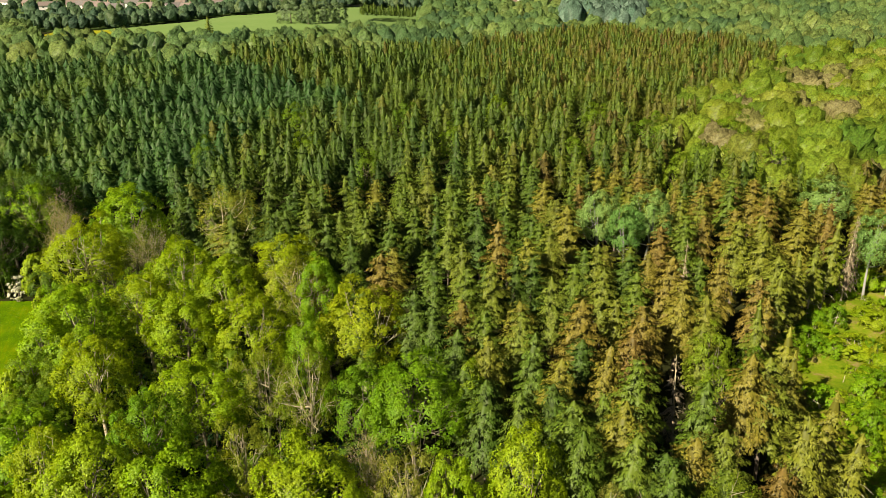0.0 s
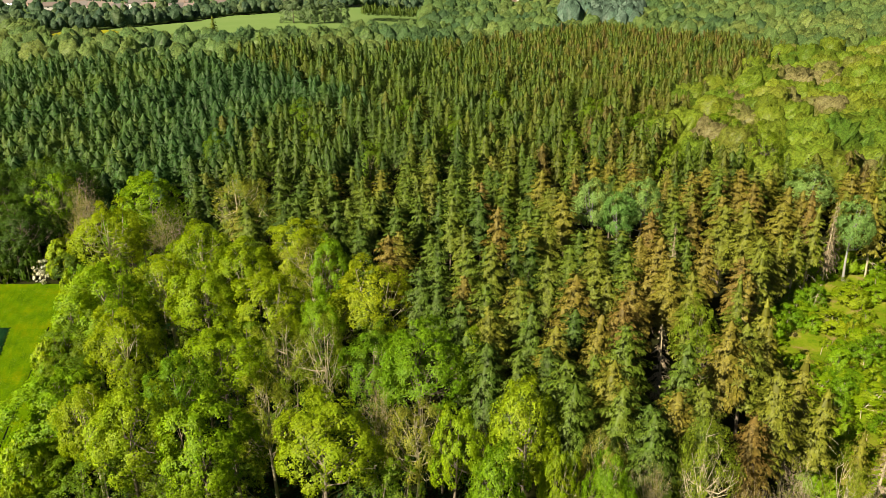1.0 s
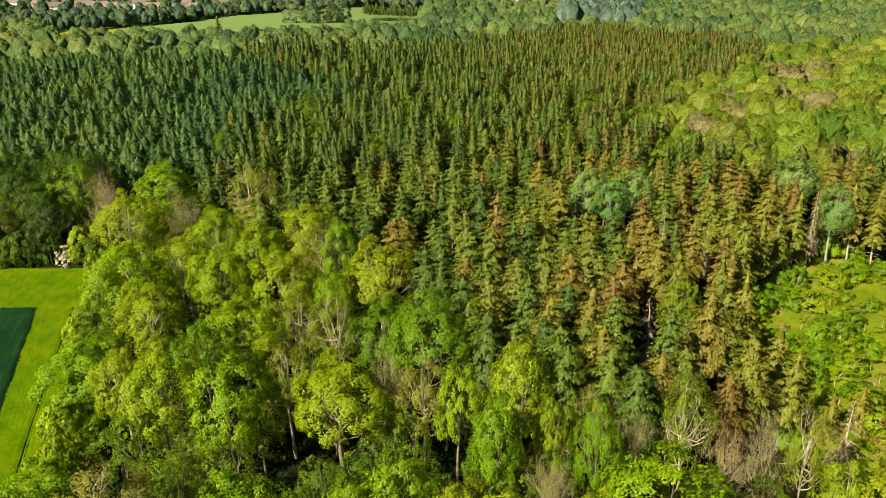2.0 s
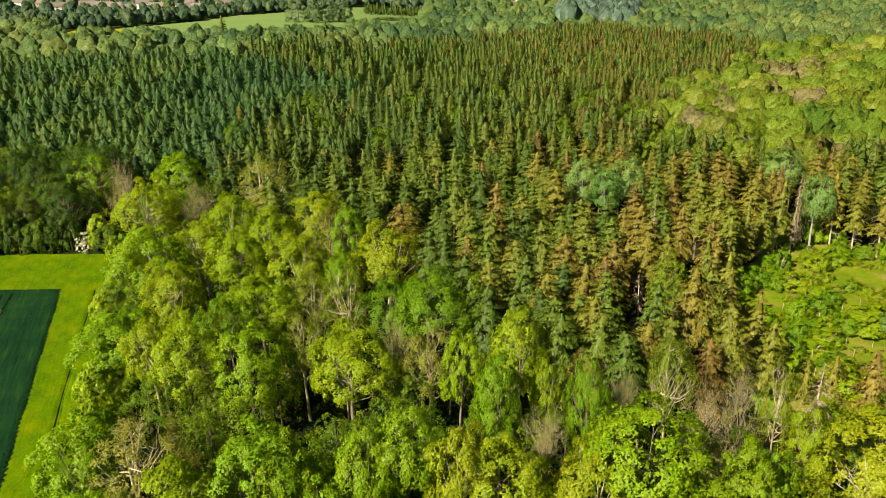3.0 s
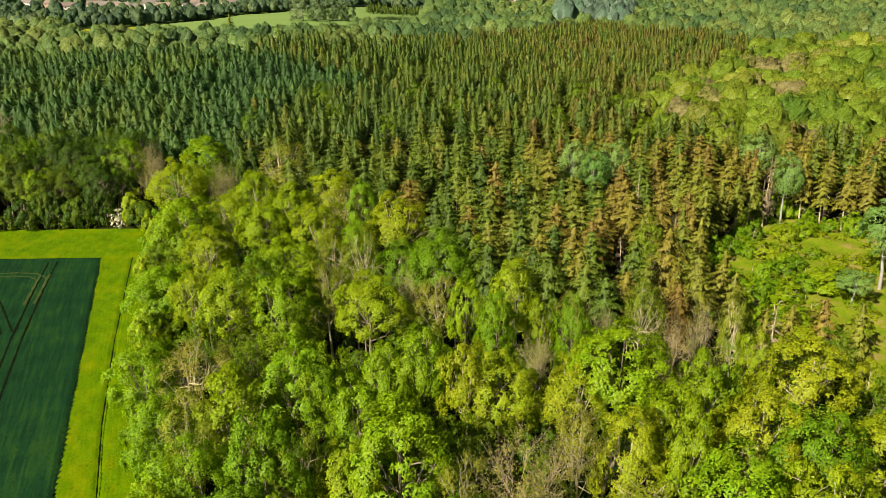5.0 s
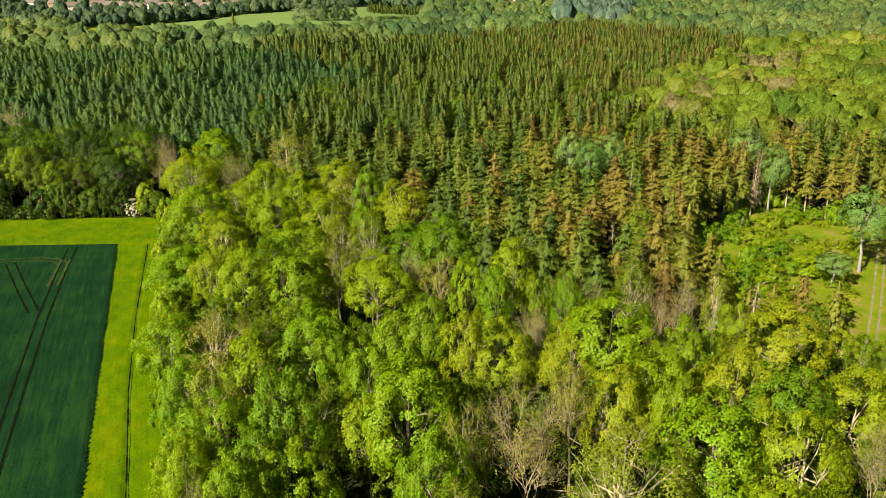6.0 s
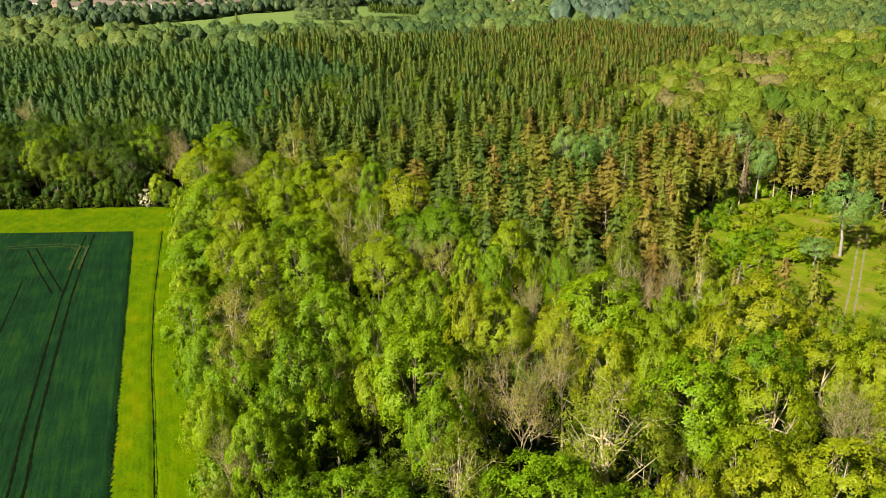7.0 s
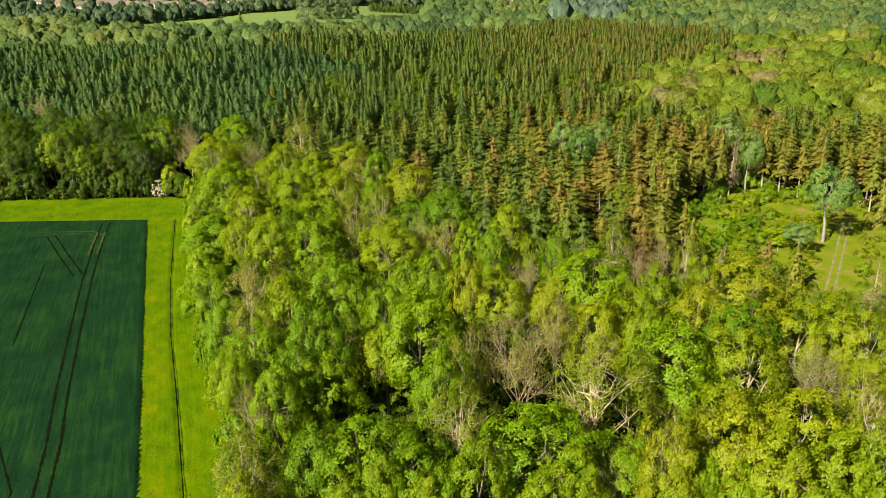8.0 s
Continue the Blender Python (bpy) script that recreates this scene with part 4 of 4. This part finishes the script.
sp = np.concatenate([clear_of(sp[close], taken, 4.5), clear_of(sp[~close], taken, 3.0)])
sp[:, :2] += rng.normal(0, 3.0, (len(sp), 2)) * (sp[:, 1:2] > 175)
sp = sp[np.argsort(sp[:, 1] + np.abs(sp[:, 0] - 20) * 0.2)]
count = 300 - len(own)
stand = [(x, y, rng.uniform(3.3, 4.6), rng.uniform(16.5, 20)) for x, y in own] + [(x, y, rng.uniform(2.9, 4.2), rng.uniform(12, 17.5) if y < 140 else rng.uniform(16, 19.5)) for x, y in sp[:count]]
edge_spruces = [tree_thing("edge_spruce", *spruce_tree(180 + i, 19, 3.0, 12, 11, 2600, 0.30, twigs=30, low=0.36, shape=0.62, gappy=0.12), bark_pale, needle_old, "tall brownish spruce with a bare pale lower trunk", 3.0, 19) for i in range(2)]
plant(edge_spruces, [(x, y, rng.uniform(2.6, 3.4), rng.uniform(16, 19.5)) for x, y in EDGE], "spruces along the clearing's edge", rng)
browned = [rng.random() < 0.08 + 0.72 * float(smooth(-15, 45, x)) for x, *_ in stand]
plant(spruces, [s for s, k in zip(stand, browned) if not k], "spruces of the plantation", rng)
plant(brown_spruces, [s for s, k in zip(stand, browned) if k], "brownish spruces of the plantation", rng)
mid_spruce = [bushy_spruce(200 + i, 19, r, 9, 10, 560, 0.40, low=0.45, shape=0.37, core=0.5, fan=0.38) for i, r in enumerate((3.9, 4.4, 3.5, 4.1, 3.7, 4.6))]
far_spruce = [bushy_spruce(210 + i, 19, r, 6, 9, 190, 0.60, low=0.5, shape=0.37, core=0.55, fan=0.38, points=4) for i, r in enumerate((3.9, 4.4, 3.5, 4.1))]
def canopy(lo, hi, even=1.0):
    """A crown's scale and the height scale that keeps the canopy nearly level."""
    s = rng.uniform(lo, hi)
    return s, rng.uniform(0.9, 1.08) / s ** even


browning = [(x, y, *canopy(0.75, 1.25), np.clip(rng.normal(0.22, 0.22) + 0.34 * float(smooth(-30, 80, x)) + 0.1 * math.sin(x * 0.05) * math.sin(y * 0.04), 0, 1)) for x, y in sp[count:]]
for shapes, part_of in ((mid_spruce, [s for s in browning if s[1] < 320]), (far_spruce, [s for s in browning if s[1] >= 320])):
    wood_stuff("spruce_plantation", shapes, part_of, needle_wood, "dense dark spruce plantation with brownish tops", "conifer wood", rng)

# ---- larch, yellow-green wood and the far woods ----
def patchy(x, y, span):
    """A tree's tint: neighbours alike, with stands of other kinds between."""
    q = math.sin(x / span + 1.3 * math.sin(y / span * 0.7)) * math.sin(y / span * 0.8 + 1.1 * math.sin(x / span * 0.6 + 2))
    return float(np.clip(0.5 + 0.42 * q + rng.normal(0, 0.16), 0, 1))


teal_shape = [bushy_spruce(330 + i, 17, r, 7, 9, 340, 0.41, low=low, shape=0.24, core=0.6, fan=0.5, points=5, droop=0.2) for i, (r, low) in enumerate(((3.4, 0.5), (4.0, 0.55), (3.6, 0.5), (3.1, 0.45), (3.8, 0.6)))]
wood_stuff("larch_plantation", teal_shape, [(x, y, *canopy(0.8, 1.2), patchy(x, y, 20)) for x, y in scatter(TEAL, 5.5, rng, 0.6, 0, 5.0)], teal_wood, "even dark blue-green larch plantation", "conifer wood", rng)
dome = [domed_tree(300 + i, 16, 5.4, 26, 220, 0.2, crown_low=0.5, lump=0.26, grain=26) for i in range(5)]
wood_stuff("yellow_green_wood", dome, [(x, y, *canopy(0.6, 1.3, 0.3), patchy(x, y, 16)) for x, y in scatter(EAST, 8.6, rng, 0.6, 0, 9.0)], yellow_wood, "yellow-green spring broadleaf wood", "wood", rng)
wood_tree = [domed_tree(340 + i, 14, 5.2, 20, 140, 0.38, crown_low=0.4, lump=0.28, grain=14) for i in range(5)]
far_tree = [domed_tree(350 + i, 14, 5.2, 12, 80, 0.42, crown_low=0.4, lump=0.28, grain=13) for i in range(5)]
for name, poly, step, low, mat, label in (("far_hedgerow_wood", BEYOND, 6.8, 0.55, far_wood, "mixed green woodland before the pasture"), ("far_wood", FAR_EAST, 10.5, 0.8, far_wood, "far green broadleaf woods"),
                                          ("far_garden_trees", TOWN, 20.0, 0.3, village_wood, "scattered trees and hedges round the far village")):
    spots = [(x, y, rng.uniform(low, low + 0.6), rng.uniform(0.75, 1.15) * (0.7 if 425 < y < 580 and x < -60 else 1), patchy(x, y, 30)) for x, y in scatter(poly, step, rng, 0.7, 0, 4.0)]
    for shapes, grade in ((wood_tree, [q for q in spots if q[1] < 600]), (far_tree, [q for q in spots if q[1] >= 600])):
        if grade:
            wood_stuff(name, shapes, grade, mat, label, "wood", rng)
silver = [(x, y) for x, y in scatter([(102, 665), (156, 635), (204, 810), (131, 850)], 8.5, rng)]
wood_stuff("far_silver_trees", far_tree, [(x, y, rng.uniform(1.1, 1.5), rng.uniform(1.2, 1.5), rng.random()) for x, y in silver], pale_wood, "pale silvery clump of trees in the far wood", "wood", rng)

EDGE_LINE = [(-262, 470), (-215, 462), (-190, 462), (-150, 446), (-110, 448), (-60, 482), (-28, 535), (2, 565)]
shelter = [(x0 + (x1 - x0) * t + rng.normal(0, 4), y0 + (y1 - y0) * t - 8 * k + rng.normal(0, 3), rng.uniform(0.6, 1.0), rng.uniform(0.85, 1.1), patchy(x0 + (x1 - x0) * t, y0, 30))
           for (x0, y0), (x1, y1) in zip(EDGE_LINE, EDGE_LINE[1:]) for t in np.arange(0, 1, 7.5 / math.hypot(x1 - x0, y1 - y0)) for k in range(3)]
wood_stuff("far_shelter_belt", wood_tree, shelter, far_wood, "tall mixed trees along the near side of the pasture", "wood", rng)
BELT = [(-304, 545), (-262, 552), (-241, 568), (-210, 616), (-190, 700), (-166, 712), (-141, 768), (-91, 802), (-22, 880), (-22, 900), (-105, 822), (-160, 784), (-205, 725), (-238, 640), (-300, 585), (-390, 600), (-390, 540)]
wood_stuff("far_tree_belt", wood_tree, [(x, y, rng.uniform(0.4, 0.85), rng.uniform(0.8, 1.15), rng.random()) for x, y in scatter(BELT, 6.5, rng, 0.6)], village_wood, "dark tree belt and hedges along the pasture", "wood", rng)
dark_belt = scatter([(-67, 645), (-42, 682), (-11, 742), (-14, 775), (-50, 720), (-70, 670)], 4.6, rng, 0.5)
wood_stuff("far_conifer_belt", far_spruce, [(x, y, rng.uniform(0.5, 0.7), rng.uniform(0.85, 1.05), 0.1 + 0.3 * rng.random()) for x, y in dark_belt], needle_wood, "dark belt of conifers on the pasture", "conifer wood", rng)

behind = [domed_tree(360 + i, 17, 4.6, 24, 1000, 0.24, crown_low=0.5, lump=0.2, grain=20) for i in range(3)]
wood_stuff("broadleaf_wood", behind, [(x, y, *canopy(0.75, 1.2, 0.6), patchy(x, y, 12)) for x, y in scatter([(-20, -30), (96, -30), (112, -112), (10, -112)], 6.6, rng, 0.6)], green_wood, "fresh green broadleaf wood with a billowing canopy", "wood", rng)

# ---- clearing: scrub, young spruces ----
sc = scatter(CLEARING, 3.9, rng, 0.7)
sc = sc[(away(sc[:, 0], sc[:, 1], TRACK) > 3.6) & (rng.random(len(sc)) < 0.25 + 0.6 * (np.sin(sc[:, 0] * 0.31 + 2) * np.sin(sc[:, 1] * 0.27) > 0))]
tall_scrub = [tree_thing("bramble_bush", *leafy_tree(145 + i, 3.0, 2.0, 16, 1800, 0.14, crown_low=-0.1, limbs=6, twigs=3), bark_pale, leaf_olive, "olive bramble bush with dry stalks in the clearing", 2.0, 3.0, "shrub") for i in range(2)]
side = rng.random(len(sc)) < 0.6
plant(scrub, [(x, y, rng.uniform(1.0, 2.2), rng.uniform(1.0, 2.2) * (1.8 if rng.random() < 0.22 else 1)) for x, y in sc[side]], "scrub bushes of the clearing", rng)
plant(tall_scrub, [(x, y, rng.uniform(0.8, 1.6), rng.uniform(0.8, 1.6)) for x, y in sc[~side]], "bramble bushes of the clearing", rng)
foot = [(x + rng.normal(0, 1.4) + (2.5 if y < 110 else 1.0), y - (0 if y < 110 else 3.5) + rng.normal(0, 1.0), rng.uniform(1.6, 2.8), rng.uniform(2.5, 6.0)) for x, y in EDGE for _ in range(2) if rng.random() < 0.75]
edge_bush = [tree_thing("tall_bush", *leafy_tree(147 + i, 4.0, 2.2, 24, 4200, 0.15, crown_low=-0.06, limbs=6, twigs=2), bark_pale, leaf_green, "tall green bush before the spruce edge", 2.2, 4.0, "shrub") for i in range(2)]
wild = scatter([(48, 72), (47, 102), (56, 116), (66, 124), (80, 136), (92, 138), (84, 118), (72, 96), (62, 74)], 6.5, rng, 0.8)
wild = wild[away(wild[:, 0], wild[:, 1], TRACK) > 5]
plant(edge_bush, [(x, y, rng.uniform(1.4, 2.8), rng.uniform(1.8, 4.5)) for x, y in wild] + foot + [(77, 140.5, 2.6, 4.5), (80.5, 142.5, 2.8, 5), (84, 144.5, 2.8, 4.5), (88, 144.5, 2.6, 5), (92, 143, 2.6, 4.5), (82, 147, 3, 6), (87, 148, 3, 6), (49, 96, 2.6, 5), (51, 104, 2.8, 6), (55, 111, 2.6, 5), (65.8, 97, 4.2, 2.6), (63, 91, 3.2, 2.0), (76.5, 98.7, 4.8, 3.4), (80, 102.5, 4.0, 3.0), (71.6, 118, 4.0, 3.0)], "bushes before the spruce edge", rng)
young = [tree_thing("young_spruce", *spruce_tree(160 + i, 8, 2.4, 11, 10, 1800, 0.24, low=0.04, shape=0.55), bark_spruce, needle_old, "young brownish spruce standing in the clearing", 2.4, 8) for i in range(2)]
plant(young, [(53.8, 74.5, 1.8, 8), (63.2, 72.5, 3.4, 10.5), (66.9, 68, 3.2, 11), (59.5, 77, 2.2, 7), (105.9, 107.5, 3.6, 17), (50, 92, 2.4, 9), (53, 83, 1.8, 6)], "young spruces of the clearing", rng)


# ---- stakes of the planted rows in the clearing ----
def planting_stake():
    post = tube([(0, 0, -0.3), (0, 0, 0.7), (0.01, 0, 1.35), (0.01, 0, 1.45)], [0.055, 0.05, 0.05, 0.01], 6)
    return tagged(new("planting_stake", mesh_of("planting_stake", *post, bark_cream)), "short pale wooden stake beside a planted sapling", "stake", "stakes of the planted rows")


rows = scatter([(57, 82), (58, 100), (66, 110), (76, 116), (82, 108), (76, 92), (66, 80)], 4.2, rng, 0.25, 32)
first = None
for x, y in rows[away(rows[:, 0], rows[:, 1], TRACK) > 3]:
    m = pose(x, y, float(clearing_height(x, y)), rng.normal(0, 5), rng.normal(0, 5), rng.uniform(0, 360))
    if first is None:
        first = planting_stake()
        first.matrix_basis = m
    else:
        copy_thing(first, m)


# ---- grass and crop blades ----
def blades(name, poly, box, per, tall, ground_at, keep, mat, label, category, rng, row=0.0):
    """Upright tufts of blades over a polygon, as one object; row: spacing of drill rows along the field's edge."""
    n = int((box[1] - box[0]) * (box[3] - box[2]) * per)
    x, y = rng.uniform(box[0], box[1], n), rng.uniform(box[2], box[3], n)
    if row:
        ux, uy = 0.945, 0.329
        d = x * ux + y * uy
        e = np.round(d / row) * row + rng.normal(0, row * 0.12, n) - d
        x, y = x + ux * e, y + uy * e
    k = inside(poly, x, y) & keep(x, y)
    x, y = x[k], y[k]
    n = len(x)
    a = rng.uniform(0, 6.283, n)
    h, w = tall * rng.uniform(0.5, 1.4, n), tall * rng.uniform(0.25, 0.5, n)
    z = ground_at(x, y) - 0.03
    lx, ly = rng.normal(0, 1.1, n) * h, rng.normal(0, 1.1, n) * h
    V = np.stack([np.column_stack([x + np.cos(a) * w, y + np.sin(a) * w, z]), np.column_stack([x - np.cos(a) * w, y - np.sin(a) * w, z]), np.column_stack([x + lx, y + ly, z + h])], 1).reshape(-1, 3)
    t = np.clip(0.5 + 0.3 * np.sin(x * 0.31 + 1.7 * np.sin(y * 0.12)) + rng.normal(0, 0.2, n), 0, 1)
    return tagged(new(name, mesh_of(name, V, np.arange(3 * n).reshape(-1, 3), mat, np.repeat(t, 3))), label, category, kind="stuff")


blades("margin_grass", MARGIN, (-132, -8, 2, 141), 9.0, 0.16, margin_height, lambda x, y: ~inside(FIELD, x, y) & (away(x, y, DITCH) > 0.5), grass_leaf, "tall uncut grass blades of the field margin", "grass", rng)
blades("cereal_blades", FIELD, (-132, -40, 2, 122), 8.0, 0.15, crop_height, lambda x, y: (crop_height(x, y) > 0.38) & off_trams(x, y), crop_leaf, "drilled rows of young cereal blades", "crop", rng, 0.5)
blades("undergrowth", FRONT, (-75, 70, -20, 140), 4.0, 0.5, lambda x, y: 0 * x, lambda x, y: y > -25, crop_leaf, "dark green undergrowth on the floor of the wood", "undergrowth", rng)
blades("clearing_grass", CLEARING, (48, 130, 52, 140), 9.0, 0.16, clearing_height, lambda x, y: away(x, y, TRACK) > 1.3, grass_leaf, "rough grass and bramble tufts of the clearing", "grass", rng)


# ---- far village ----
def house(x, y, turn, wide, deep, tall, wall_mat, roof_mat, label):
    base = new("house")
    tagged(base, label, "house", "houses of the far village")
    w, d, rise = wide / 2, deep / 2, deep * 0.42
    V = [(-w, -d, 0), (w, -d, 0), (w, d, 0), (-w, d, 0), (-w, -d, tall), (w, -d, tall), (w, d, tall), (-w, d, tall), (-w, 0, tall + rise), (w, 0, tall + rise)]
    part("wall", mesh_of("house_wall", V, [np.array([(0, 1, 5, 4), (2, 3, 7, 6)]), np.array([(1, 2, 6, 9, 5), (3, 0, 4, 8, 7)])], wall_mat), base)
    o, t = 0.4, 0.22
    R = []
    for dz in (0.02, t):
        R += [(-w - o, -d - o, tall - o * 0.84 + dz), (w + o, -d - o, tall - o * 0.84 + dz), (w + o, 0, tall + rise + dz), (-w - o, 0, tall + rise + dz), (w + o, d + o, tall - o * 0.84 + dz), (-w - o, d + o, tall - o * 0.84 + dz)]
    roof = part("roof", mesh_of("house_roof", R, np.array([(6, 7, 8, 9), (9, 8, 10, 11), (3, 2, 1, 0), (5, 4, 2, 3), (0, 1, 7, 6), (4, 5, 11, 10), (1, 2, 8, 7), (2, 4, 10, 8), (3, 0, 6, 9), (5, 3, 9, 11)]), roof_mat), base)
    bm = bmesh.new()
    bmesh.ops.create_cube(bm, size=1, matrix=Matrix.Translation((w * 0.7, 0, tall + rise + 0.5)) @ Matrix.Diagonal((0.9, 0.7, 1.8, 1)))
    part("chimney", bm_mesh("house_chimney", bm, brick), roof)
    for side in (-1, 1):
        for fx in (-0.55, 0.55):
            for fz in (1.4, tall - 1.2):
                bm = bmesh.new()
                bmesh.ops.create_cube(bm, size=1, matrix=Matrix.Translation((fx * w, side * d, fz)) @ Matrix.Diagonal((1.3, 0.12, 1.1, 1)))
                part("window", bm_mesh("house_window", bm, pane_dark), base)
    base.matrix_basis = pose(x, y, float(land(x, y)), 0, 0, turn)


WALLS = [(render_white, slate, "white-rendered house with a grey slate roof"), (brick, roof_tile, "brown brick house with a clay-tiled roof"), (render_white, roof_tile, "pale house with a brown tiled roof")]
for i, (x, y) in enumerate([(-526, 956), (-486, 936), (-437, 878), (-395, 873), (-375, 849), (-360, 842), (-333, 806), (-313, 836), (-296, 895), (-275, 813), (-262, 811), (-246, 863), (-227, 819),
                            (-203, 854), (-146, 850), (-92, 822), (-76, 850), (-20, 956), (-19, 1064), (106, 1237), (112, 1258), (129, 1254), (-551, 1014), (-420, 905), (-350, 900), (-250, 880), (-180, 880)]):
    wall_mat, roof_mat, label = WALLS[i % 3]
    x, y = (x * 0.9, y * 0.9) if x < -150 else (x, y)
    house(x, y, rng.uniform(-30, 30), rng.uniform(11, 18), rng.uniform(8, 10), rng.uniform(5.4, 6.8), wall_mat, roof_mat, label)

# ---- lone trees before the pasture ----
field_clump = [tree_thing("field_tree", tube([(0, 0, -0.4), (0.2, 0, 6), (0, 0.1, 12)], [0.4, 0.3, 0.1], 6), leafy_tree(80 + i, 17, 6, 40, 9000, 0.34, crown_low=-0.2)[1], bark, leaf_grey, "greyish green round tree at the pasture's edge", 6, 17) for i in range(2)]
plant(field_clump, [(-116, 599, 8, 17), (-101, 588, 6, 15), (-92, 598, 7, 17), (-80, 605, 6, 15)], "clump of trees by the pasture", rng)
tall_conifer = [tree_thing("lone_conifer", *spruce_tree(170, 16, 3.6, 12, 10, 1200, 0.5, low=0.05, shape=0.75), bark_spruce, needle, "dark conifer standing alone by the pasture", 3.6, 16)]
plant(tall_conifer, [(-149, 498, 4.6, 15), (-91, 375, 4.0, 21), (-88, 366, 3.6, 20)], "lone conifers by the pasture", rng)
